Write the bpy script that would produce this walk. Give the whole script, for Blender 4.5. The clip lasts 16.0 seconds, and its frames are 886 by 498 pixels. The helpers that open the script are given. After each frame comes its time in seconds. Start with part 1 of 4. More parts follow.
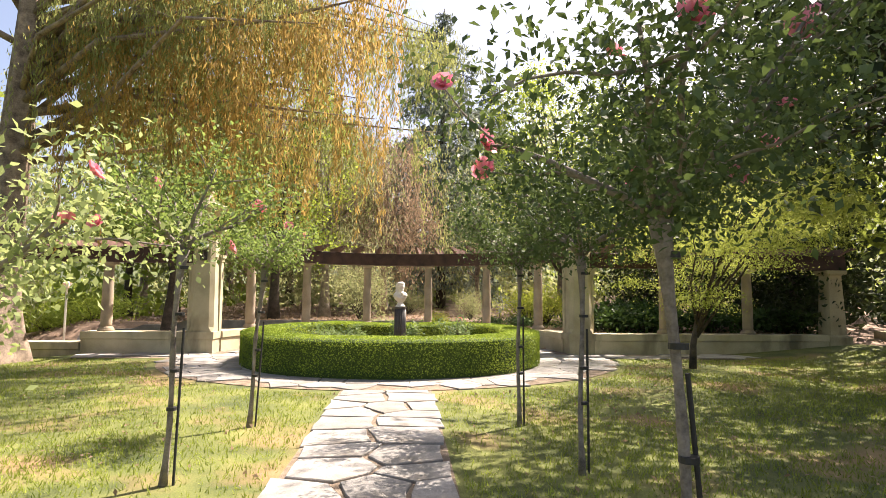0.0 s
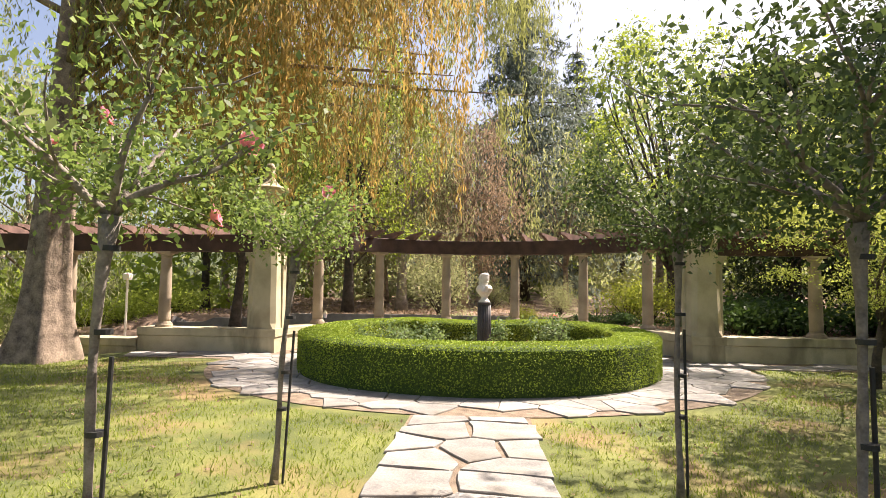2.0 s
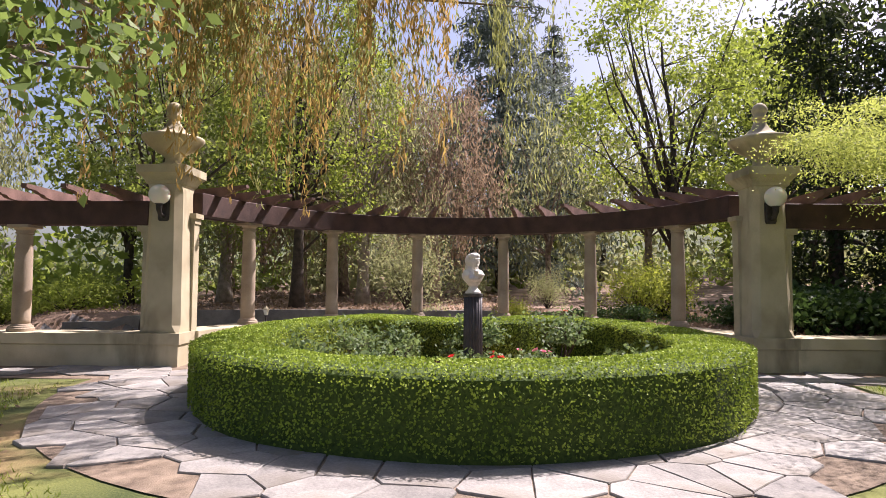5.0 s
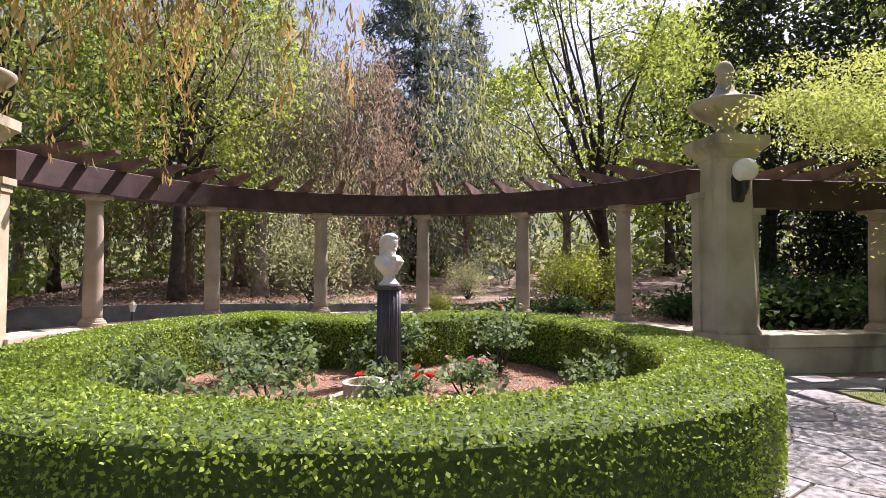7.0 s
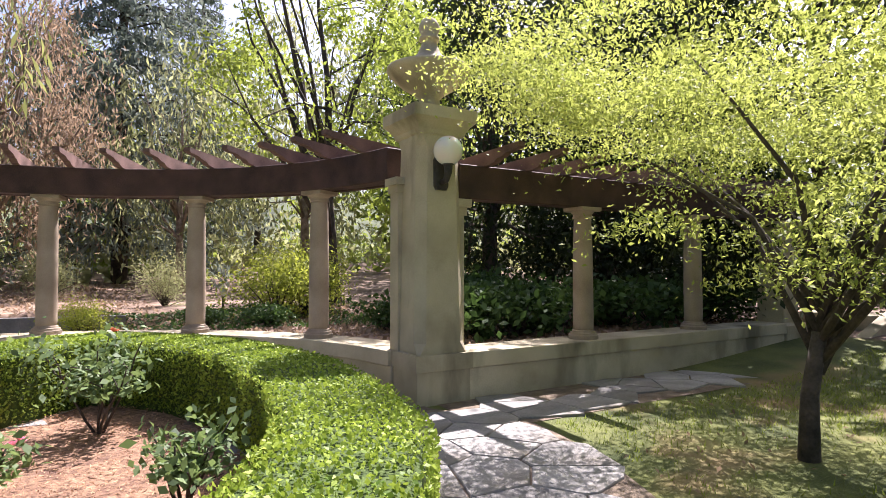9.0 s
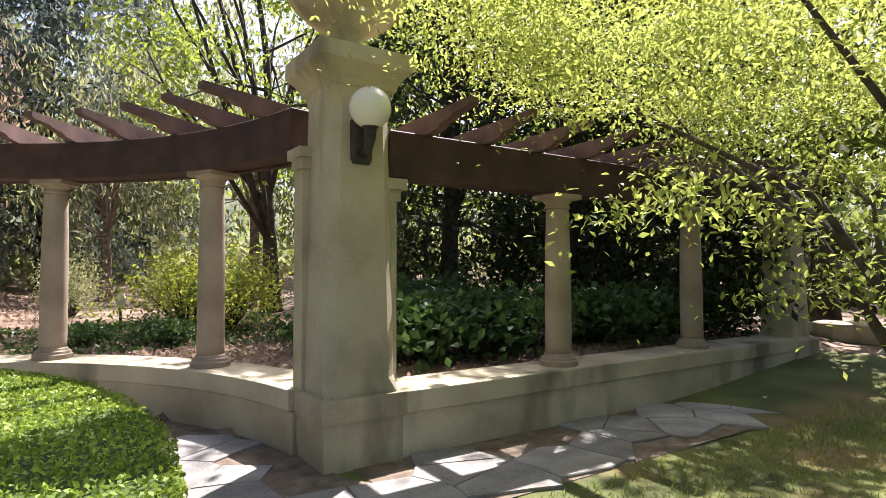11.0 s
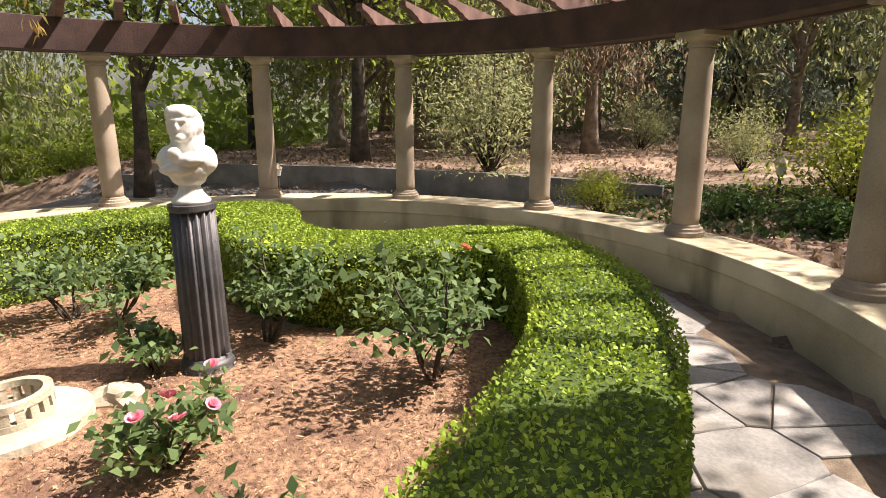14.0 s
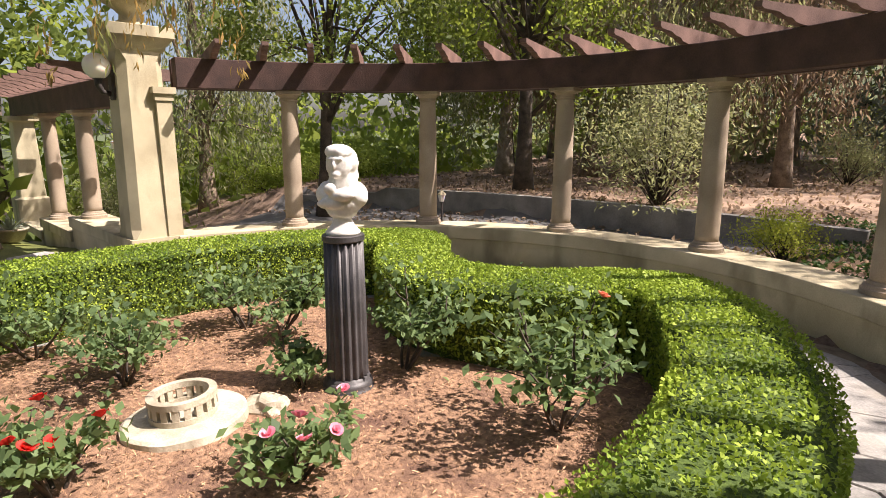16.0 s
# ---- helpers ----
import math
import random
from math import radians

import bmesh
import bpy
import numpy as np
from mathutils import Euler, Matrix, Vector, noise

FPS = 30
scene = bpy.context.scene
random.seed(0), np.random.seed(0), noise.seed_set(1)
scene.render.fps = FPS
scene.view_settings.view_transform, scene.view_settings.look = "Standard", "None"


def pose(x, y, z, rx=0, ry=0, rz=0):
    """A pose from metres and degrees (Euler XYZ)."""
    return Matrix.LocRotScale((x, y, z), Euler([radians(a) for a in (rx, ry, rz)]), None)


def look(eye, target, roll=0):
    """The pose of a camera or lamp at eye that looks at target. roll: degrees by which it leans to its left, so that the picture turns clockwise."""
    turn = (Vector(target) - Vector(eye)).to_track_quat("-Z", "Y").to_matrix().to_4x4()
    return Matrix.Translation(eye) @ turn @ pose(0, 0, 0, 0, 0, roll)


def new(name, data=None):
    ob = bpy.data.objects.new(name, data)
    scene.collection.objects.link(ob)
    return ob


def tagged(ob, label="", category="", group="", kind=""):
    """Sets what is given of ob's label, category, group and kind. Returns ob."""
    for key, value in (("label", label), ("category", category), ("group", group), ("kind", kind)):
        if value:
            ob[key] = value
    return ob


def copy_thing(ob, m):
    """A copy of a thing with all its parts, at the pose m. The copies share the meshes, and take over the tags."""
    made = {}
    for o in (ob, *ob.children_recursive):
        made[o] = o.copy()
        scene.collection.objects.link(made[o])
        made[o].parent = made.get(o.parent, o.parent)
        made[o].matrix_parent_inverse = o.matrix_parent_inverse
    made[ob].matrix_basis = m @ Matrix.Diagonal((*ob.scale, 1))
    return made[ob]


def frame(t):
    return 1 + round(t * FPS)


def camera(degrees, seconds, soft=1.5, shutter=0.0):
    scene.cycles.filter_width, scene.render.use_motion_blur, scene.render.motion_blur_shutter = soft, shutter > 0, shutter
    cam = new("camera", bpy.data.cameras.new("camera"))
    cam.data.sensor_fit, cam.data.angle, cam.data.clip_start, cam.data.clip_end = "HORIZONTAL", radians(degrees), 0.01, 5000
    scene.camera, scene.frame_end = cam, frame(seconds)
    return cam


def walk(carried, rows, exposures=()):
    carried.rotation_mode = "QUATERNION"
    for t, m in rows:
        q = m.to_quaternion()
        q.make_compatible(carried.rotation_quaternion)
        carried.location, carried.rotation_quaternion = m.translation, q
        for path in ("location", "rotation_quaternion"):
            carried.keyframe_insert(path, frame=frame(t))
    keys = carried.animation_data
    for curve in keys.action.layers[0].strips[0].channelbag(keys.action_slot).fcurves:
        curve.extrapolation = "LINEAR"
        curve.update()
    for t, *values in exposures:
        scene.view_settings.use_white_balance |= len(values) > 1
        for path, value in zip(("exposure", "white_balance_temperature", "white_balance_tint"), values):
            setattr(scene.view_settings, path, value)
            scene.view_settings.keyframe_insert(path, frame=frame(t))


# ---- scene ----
cam = camera(74.7, 16.0, soft=0.8)
PATH = [
    (0.0, (0.301, -15.272, 1.475), (0.424, -13.283, 1.644), 0.5),
    (0.5, (0.342, -14.778, 1.556), (0.348, -12.785, 1.713), 0.6),
    (1.0, (0.312, -14.156, 1.558), (0.271, -12.163, 1.714), 1.0),
    (1.5, (0.229, -13.543, 1.497), (0.164, -11.55, 1.648), 0.5),
    (2.0, (0.191, -12.971, 1.542), (0.04, -10.981, 1.677), 0.7),
    (2.5, (0.195, -12.485, 1.504), (0.08, -10.492, 1.624), 1.1),
    (3.0, (0.171, -11.905, 1.449), (0.149, -9.909, 1.565), 1.0),
    (3.5, (0.052, -11.164, 1.42), (0.015, -9.168, 1.538), 0.3),
    (6.0, (-0.258, -8.248, 1.468), (-0.266, -6.25, 1.558), 0.6),
    (6.5, (-0.261, -7.703, 1.515), (-0.161, -5.706, 1.582), 0.4),
    (7.0, (-0.184, -7.264, 1.431), (0.087, -5.284, 1.505), 0.2),
    (7.5, (0.055, -6.624, 1.492), (0.598, -4.701, 1.555), 0.2),
    (8.0, (0.391, -6.061, 1.492), (1.157, -4.215, 1.561), -0.1),
    (8.5, (1.028, -5.747, 1.509), (1.98, -3.99, 1.568), 0.0),
    (11.0, (2.949, -4.058, 1.546), (4.06, -2.397, 1.62), -0.1),
    (11.5, (3.13, -3.665, 1.498), (3.994, -1.861, 1.541), 0.1),
    (12.0, (3.349, -3.249, 1.514), (3.972, -1.348, 1.485), 0.3),
    (12.5, (3.416, -2.918, 1.504), (3.699, -0.946, 1.332), -0.0),
    (13.0, (3.461, -2.656, 1.592), (3.3, -0.695, 1.232), 0.2),
    (13.5, (3.521, -2.602, 1.648), (2.94, -0.749, 1.167), 0.1),
    (14.0, (3.539, -2.556, 1.874), (2.621, -0.843, 1.399), -0.2),
    (14.5, (3.521, -2.476, 1.987), (2.437, -0.855, 1.545), -0.5),
    (15.0, (3.611, -2.376, 1.999), (2.396, -0.844, 1.577), -0.4),
    (15.5, (3.662, -2.363, 2.001), (2.354, -0.905, 1.596), -0.2),
    (16.0, (3.677, -2.377, 1.985), (2.295, -0.989, 1.589), -0.1),
]
walk(cam, [(t, look(eye, target, roll)) for t, eye, target, roll in PATH],
     exposures=[(0.0, 1.7, 7150, 20), (3.5, 1.25, 7050, 21), (6.0, 1.05, 6050, 33), (8.5, 1.5, 6100, 28), (11.0, 1.6, 6200, 22), (12.5, 1.7, 7050, 16), (13.5, 1.4, 7050, 17), (14.5, 1.1, 6750, 22), (16.0, 1.08, 6750, 22)])

# ---- daylight ----
SUN_EL, SUN_AZ = 53.7, 52.7        # height, and bearing clockwise from +y
world = bpy.data.worlds.new("sky")
scene.world = world
world.use_nodes = True
wn = world.node_tree.nodes
sky = wn.new("ShaderNodeTexSky")
sky.sky_type, sky.sun_disc = "NISHITA", False
sky.sun_elevation, sky.sun_rotation = radians(SUN_EL), radians(SUN_AZ)
sky.air_density, sky.dust_density = 1.0, 3.5
wn["Background"].inputs["Strength"].default_value = 0.083
world.node_tree.links.new(sky.outputs[0], wn["Background"].inputs["Color"])
sun_data = bpy.data.lights.new("sun", "SUN")
sun_data.energy, sun_data.angle, sun_data.color = 5.0, radians(0.55), (1.0, 0.95, 0.86)
sun = new("sun", sun_data)
ce, se = math.cos(radians(SUN_EL)), math.sin(radians(SUN_EL))
sun_way = Vector((math.sin(radians(SUN_AZ)) * ce, math.cos(radians(SUN_AZ)) * ce, se))
sun.matrix_world = look(sun_way * 40, (0, 0, 0))

# ---- materials ----
def material(name, dark, light, scale=4.0, detail=6.0, rough=0.8, bump=0.3, fine=60.0, stain=None, stain_scale=0.8, spread=0.0, metal=0.0, coords="Object"):
    """A worn surface: two tones in a coarse noise, a fine grain, optional stains, and relief."""
    m = bpy.data.materials.new(name)
    m.use_nodes = True
    nt = m.node_tree
    n, l = nt.nodes, nt.links
    b = n["Principled BSDF"]
    b.inputs["Roughness"].default_value, b.inputs["Metallic"].default_value = rough, metal
    tc = n.new("ShaderNodeTexCoord")
    a = n.new("ShaderNodeTexNoise")
    a.inputs["Scale"].default_value, a.inputs["Detail"].default_value = scale, detail
    l.new(tc.outputs[coords], a.inputs["Vector"])
    f = n.new("ShaderNodeTexNoise")
    f.inputs["Scale"].default_value, f.inputs["Detail"].default_value = fine, 4.0
    l.new(tc.outputs[coords], f.inputs["Vector"])
    ad = n.new("ShaderNodeMath"); ad.operation = "MULTIPLY_ADD"
    ad.inputs[1].default_value = 0.45
    l.new(f.outputs["Fac"], ad.inputs[0])
    sb = n.new("ShaderNodeMath"); sb.operation = "SUBTRACT"
    l.new(a.outputs["Fac"], sb.inputs[0]); sb.inputs[1].default_value = 0.22
    l.new(sb.outputs[0], ad.inputs[2])
    r = n.new("ShaderNodeValToRGB")
    r.color_ramp.elements[0].position, r.color_ramp.elements[1].position = 0.3, 0.72
    r.color_ramp.elements[0].color, r.color_ramp.elements[1].color = (*dark, 1), (*light, 1)
    l.new(ad.outputs[0], r.inputs[0])
    col = r.outputs[0]
    if stain:
        s = n.new("ShaderNodeTexNoise")
        s.inputs["Scale"].default_value, s.inputs["Detail"].default_value = stain_scale, 8.0
        mp = n.new("ShaderNodeMapping"); mp.inputs["Scale"].default_value = (1, 1, 0.35)
        l.new(tc.outputs[coords], mp.inputs[0]); l.new(mp.outputs[0], s.inputs["Vector"])
        sr = n.new("ShaderNodeValToRGB")
        sr.color_ramp.elements[0].position, sr.color_ramp.elements[1].position = 0.52, 0.7
        l.new(s.outputs["Fac"], sr.inputs[0])
        mx = n.new("ShaderNodeMixRGB"); mx.inputs[2].default_value = (*stain, 1)
        l.new(sr.outputs[0], mx.inputs[0]); l.new(col, mx.inputs[1])
        col = mx.outputs[0]
    if spread:
        oi = n.new("ShaderNodeObjectInfo")
        hs = n.new("ShaderNodeHueSaturation")
        mr = n.new("ShaderNodeMapRange")
        mr.inputs["To Min"].default_value, mr.inputs["To Max"].default_value = 1 - spread, 1 + spread
        l.new(oi.outputs["Random"], mr.inputs["Value"]); l.new(mr.outputs[0], hs.inputs["Value"])
        l.new(col, hs.inputs["Color"]); col = hs.outputs[0]
    l.new(col, b.inputs["Base Color"])
    if bump:
        bp = n.new("ShaderNodeBump")
        bp.inputs["Strength"].default_value, bp.inputs["Distance"].default_value = bump, 0.02
        l.new(ad.outputs[0], bp.inputs["Height"]); l.new(bp.outputs[0], b.inputs["Normal"])
    return m


def leaf_material(name, dark, light, glow, share=0.45, rough=0.5, patch=0.6, each=0.6):
    """Leaves: each its own tone, patches over the crown, light passing through."""
    m = bpy.data.materials.new(name)
    m.use_nodes = True
    n, l = m.node_tree.nodes, m.node_tree.links
    b = n["Principled BSDF"]
    b.inputs["Roughness"].default_value = max(rough, 0.55)
    b.inputs["Specular IOR Level"].default_value = 0.22
    g = n.new("ShaderNodeNewGeometry")
    tc = n.new("ShaderNodeTexCoord")
    a = n.new("ShaderNodeTexNoise"); a.inputs["Scale"].default_value = patch
    l.new(tc.outputs["Object"], a.inputs["Vector"])
    mm = n.new("ShaderNodeMath"); mm.operation = "MULTIPLY_ADD"; mm.inputs[1].default_value = each
    l.new(g.outputs["Random Per Island"], mm.inputs[0])
    s2 = n.new("ShaderNodeMath"); s2.operation = "MULTIPLY_ADD"; s2.inputs[1].default_value = 1.2; s2.inputs[2].default_value = -0.4
    l.new(a.outputs["Fac"], s2.inputs[0]); l.new(s2.outputs[0], mm.inputs[2])
    r = n.new("ShaderNodeValToRGB")
    r.color_ramp.elements[0].color, r.color_ramp.elements[1].color = (*dark, 1), (*light, 1)
    r.color_ramp.elements[0].position, r.color_ramp.elements[1].position = 0.1, 0.9
    l.new(mm.outputs[0], r.inputs[0]); l.new(r.outputs[0], b.inputs["Base Color"])
    t = n.new("ShaderNodeBsdfTranslucent")
    mixc = n.new("ShaderNodeMixRGB"); mixc.inputs[0].default_value = 0.6; mixc.inputs[2].default_value = (*glow, 1)
    l.new(r.outputs[0], mixc.inputs[1]); l.new(mixc.outputs[0], t.inputs["Color"])
    mx = n.new("ShaderNodeMixShader"); mx.inputs[0].default_value = share
    l.new(b.outputs[0], mx.inputs[1]); l.new(t.outputs[0], mx.inputs[2])
    l.new(mx.outputs[0], n["Material Output"].inputs["Surface"])
    return m


M = {
    "stone": material("weathered_limestone", (0.35, 0.3, 0.195), (0.57, 0.51, 0.35), 1.6, 8, 0.88, 0.25, 90, stain=(0.17, 0.15, 0.095), stain_scale=1.7),
    "column": material("brown_limestone", (0.27, 0.21, 0.15), (0.44, 0.36, 0.27), 2.0, 8, 0.85, 0.25, 80, stain=(0.17, 0.14, 0.1), stain_scale=1.5),
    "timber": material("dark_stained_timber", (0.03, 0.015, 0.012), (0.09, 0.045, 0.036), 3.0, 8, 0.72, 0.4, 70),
    "tip": material("lighter_red_timber", (0.08, 0.045, 0.037), (0.22, 0.128, 0.105), 3.0, 8, 0.7, 0.35, 70),
    "flag": material("grey_flagstone", (0.17, 0.165, 0.155), (0.37, 0.355, 0.325), 2.2, 8, 0.8, 0.4, 45, stain=(0.16, 0.14, 0.11), stain_scale=1.1, spread=0.22, coords="Object"),
    "joint": material("sandy_joint", (0.11, 0.08, 0.055), (0.27, 0.21, 0.15), 6, 6, 0.95, 0.6, 120),
    "lawn": material("lawn_soil", (0.045, 0.065, 0.014), (0.17, 0.185, 0.045), 1.2, 8, 0.95, 0.8, 60, stain=(0.27, 0.175, 0.085), stain_scale=0.65),
    "litter": material("leaf_litter", (0.1, 0.065, 0.045), (0.38, 0.265, 0.19), 1.0, 10, 0.95, 0.9, 30, stain=(0.09, 0.06, 0.04), stain_scale=0.35),
    "mulch": material("bark_mulch", (0.11, 0.06, 0.036), (0.42, 0.25, 0.15), 22, 8, 0.95, 1.0, 130, stain=(0.14, 0.075, 0.05), stain_scale=2.0),
    "chip": leaf_material("bark_chip", (0.09, 0.05, 0.028), (0.54, 0.33, 0.19), (0.4, 0.25, 0.15), 0.02, 0.9, 3, 0.9),
    "woods": material("distant_woods", (0.02, 0.032, 0.012), (0.12, 0.15, 0.06), 0.35, 12, 0.95, 1.0, 2.5),
    "asphalt": material("asphalt", (0.09, 0.085, 0.085), (0.15, 0.145, 0.14), 1.5, 8, 0.9, 0.3, 150),
    "slate": material("dark_bronze", (0.035, 0.033, 0.035), (0.085, 0.08, 0.082), 5, 8, 0.5, 0.2, 80),
    "marble": material("white_marble", (0.62, 0.6, 0.56), (0.84, 0.82, 0.78), 3, 8, 0.6, 0.12, 60, stain=(0.5, 0.47, 0.42), stain_scale=4),
    "bark": material("furrowed_bark", (0.11, 0.08, 0.06), (0.36, 0.28, 0.21), 5, 10, 0.95, 1.0, 30),
    "darkbark": material("dark_bark", (0.03, 0.025, 0.02), (0.11, 0.085, 0.065), 6, 10, 0.95, 1.0, 40),
    "palebark": material("pale_bark", (0.18, 0.15, 0.12), (0.42, 0.37, 0.31), 5, 10, 0.9, 0.7, 40),
    "cane": material("grey_cane", (0.12, 0.1, 0.085), (0.3, 0.26, 0.22), 12, 8, 0.9, 0.7, 70),
    "tie": material("black_tie", (0.012, 0.012, 0.012), (0.03, 0.03, 0.03), 20, 4, 0.6, 0.1, 90),
    "iron": material("black_iron", (0.02, 0.017, 0.015), (0.06, 0.05, 0.045), 12, 6, 0.6, 0.2, 90),
    "core": material("hedge_shaded_core", (0.025, 0.05, 0.006), (0.075, 0.12, 0.016), 25, 6, 0.95, 1.0, 60),
    "concrete": material("old_concrete", (0.3, 0.26, 0.19), (0.6, 0.54, 0.42), 4, 8, 0.9, 0.4, 70, stain=(0.25, 0.21, 0.15), stain_scale=3),
    "hedge": leaf_material("box_leaf", (0.075, 0.145, 0.013), (0.46, 0.58, 0.08), (0.48, 0.62, 0.075), 0.25, 0.5, 1.5, 0.4),
    # darker copy of the rose leaf: shade put into the right-hand standard crowns
    "roseshaded": leaf_material("shaded_rose_leaf", (0.028, 0.055, 0.022), (0.1, 0.15, 0.055), (0.17, 0.24, 0.06), 0.3, 0.5, 3),
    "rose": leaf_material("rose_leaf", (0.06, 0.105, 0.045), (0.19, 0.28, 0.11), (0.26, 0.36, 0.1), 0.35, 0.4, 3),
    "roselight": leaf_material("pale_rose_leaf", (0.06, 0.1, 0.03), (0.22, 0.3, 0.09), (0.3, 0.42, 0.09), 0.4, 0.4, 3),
    # lighter copy for the near left crown, sunlight put into its leaf tone
    "rosesunlit": leaf_material("sunlit_rose_leaf", (0.12, 0.17, 0.06), (0.38, 0.45, 0.2), (0.48, 0.56, 0.2), 0.4, 0.4, 3),
    "maple": leaf_material("maple_leaf", (0.13, 0.2, 0.03), (0.42, 0.47, 0.11), (0.56, 0.62, 0.14), 0.52, 0.5, 0.8),
    "weep": leaf_material("weeping_needles", (0.17, 0.16, 0.045), (0.46, 0.29, 0.1), (0.62, 0.42, 0.13), 0.5, 0.7, 0.35),
    "weepgreen": leaf_material("weeping_green", (0.12, 0.15, 0.05), (0.34, 0.36, 0.13), (0.46, 0.48, 0.16), 0.5, 0.7, 0.4),
    "olive": leaf_material("grey_green_leaf", (0.1, 0.11, 0.055), (0.34, 0.36, 0.2), (0.5, 0.52, 0.22), 0.5, 0.6, 0.4),
    "green": leaf_material("mid_green_leaf", (0.045, 0.075, 0.018), (0.2, 0.26, 0.06), (0.38, 0.46, 0.08), 0.5, 0.5, 0.4),
    "bright": leaf_material("spring_leaf", (0.08, 0.13, 0.02), (0.3, 0.36, 0.07), (0.45, 0.55, 0.08), 0.5, 0.5, 0.5),
    "yellow": leaf_material("yellow_green_leaf", (0.13, 0.17, 0.02), (0.38, 0.42, 0.07), (0.54, 0.6, 0.08), 0.45, 0.5, 1.5),
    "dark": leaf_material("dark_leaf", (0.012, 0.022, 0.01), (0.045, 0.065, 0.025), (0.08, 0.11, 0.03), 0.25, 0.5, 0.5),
    "cedar": leaf_material("cedar_needles", (0.08, 0.1, 0.085), (0.22, 0.26, 0.21), (0.28, 0.33, 0.24), 0.35, 0.7, 0.3),
    "brown": leaf_material("dry_brown_leaf", (0.12, 0.085, 0.055), (0.34, 0.25, 0.18), (0.5, 0.36, 0.23), 0.45, 0.7, 0.5),
    "ivy": leaf_material("glossy_broad_leaf", (0.02, 0.05, 0.015), (0.08, 0.14, 0.04), (0.14, 0.25, 0.05), 0.25, 0.28, 1.5),
    "grass": leaf_material("grass_blade", (0.07, 0.12, 0.015), (0.3, 0.36, 0.065), (0.4, 0.47, 0.08), 0.4, 0.6, 0.35),
    "pink": leaf_material("pink_petal", (0.75, 0.18, 0.3), (0.9, 0.42, 0.5), (0.9, 0.4, 0.48), 0.3, 0.5, 8),
    "red": leaf_material("scarlet_petal", (0.6, 0.02, 0.02), (0.85, 0.08, 0.06), (0.9, 0.12, 0.08), 0.3, 0.5, 8),
    "coral": leaf_material("coral_petal", (0.75, 0.12, 0.08), (0.9, 0.32, 0.22), (0.9, 0.35, 0.2), 0.3, 0.5, 8),
    "agave": leaf_material("pale_agave", (0.3, 0.36, 0.28), (0.5, 0.55, 0.42), (0.5, 0.55, 0.4), 0.15, 0.5, 3),
}
glass = bpy.data.materials.new("opal_globe")
glass.use_nodes = True
gb = glass.node_tree.nodes["Principled BSDF"]
gb.inputs["Base Color"].default_value = (0.82, 0.8, 0.72, 1)
gb.inputs["Roughness"].default_value = 0.25
gb.inputs["Subsurface Weight"].default_value = 0.3
M["globe"] = glass

rng = np.random.default_rng(7)


# ---- mesh tools ----
def mesh_of(name, verts, faces, mat, smooth=False):
    me = bpy.data.meshes.new(name)
    me.from_pydata([tuple(v) for v in verts], [], faces)
    me.materials.append(M[mat])
    if smooth:
        me.polygons.foreach_set("use_smooth", [True] * len(me.polygons))
    me.update()
    return me


def big_mesh(name, verts, quads, mat):
    """Many four-cornered faces at once, from arrays."""
    me = bpy.data.meshes.new(name)
    k = quads.shape[1]
    me.vertices.add(len(verts)); me.vertices.foreach_set("co", np.ascontiguousarray(verts, dtype=np.float32).ravel())
    me.loops.add(quads.size); me.loops.foreach_set("vertex_index", np.ascontiguousarray(quads, dtype=np.int32).ravel())
    me.polygons.add(len(quads)); me.polygons.foreach_set("loop_start", np.arange(0, quads.size, k, dtype=np.int32))
    me.materials.append(M[mat])
    me.update(calc_edges=True)
    me.validate()
    return me


def bm_mesh(name, bm, mat, smooth=False):
    me = bpy.data.meshes.new(name)
    bmesh.ops.recalc_face_normals(bm, faces=bm.faces)
    bm.to_mesh(me); bm.free()
    me.materials.append(M[mat])
    if smooth:
        me.polygons.foreach_set("use_smooth", [True] * len(me.polygons))
    return me


def unit(v):
    return v / np.maximum(np.linalg.norm(v, axis=-1, keepdims=True), 1e-9)


def leaves(points, size, aspect=0.5, hang=0.0, out=None, jitter=0.35, up=0.0):
    """Leaf blades at the points, each a folded diamond. hang: how far they droop; out: the way that they face."""
    n = len(points)
    d = unit(rng.normal(size=(n, 3)) + np.array([0, 0, -hang * 2.5 + up * 2.5]))
    nn = rng.normal(size=(n, 3)) + (0 if out is None else out * 2.0)
    side = unit(np.cross(d, nn))
    nrm = np.cross(side, d)
    s = size * (1 + jitter * rng.uniform(-1, 1, (n, 1)))
    a = points - d * s * 0.5
    c = points + d * s * 0.5
    b = points + side * s * aspect * 0.5 + nrm * s * 0.1
    e = points - side * s * aspect * 0.5 + nrm * s * 0.1
    v = np.stack([a, b, c, e], 1).reshape(-1, 3)
    return v, np.arange(n * 4).reshape(n, 4)


def lathe(profile, n=32, flute=0, depth=0.0):
    """(verts, faces) of a turned shape from (radius, height) pairs; flute: number of grooves."""
    v, f = [], []
    for r, z in profile:
        for i in range(n):
            a = 2 * math.pi * i / n
            k = r - (depth * (0.5 + 0.5 * math.cos(flute * a)) if flute else 0)
            v.append((k * math.cos(a), k * math.sin(a), z))
    for j in range(len(profile) - 1):
        for i in range(n):
            f.append((j * n + i, j * n + (i + 1) % n, (j + 1) * n + (i + 1) % n, (j + 1) * n + i))
    f.append(tuple(range(n - 1, -1, -1)))
    f.append(tuple(range((len(profile) - 1) * n, len(profile) * n)))
    return v, f


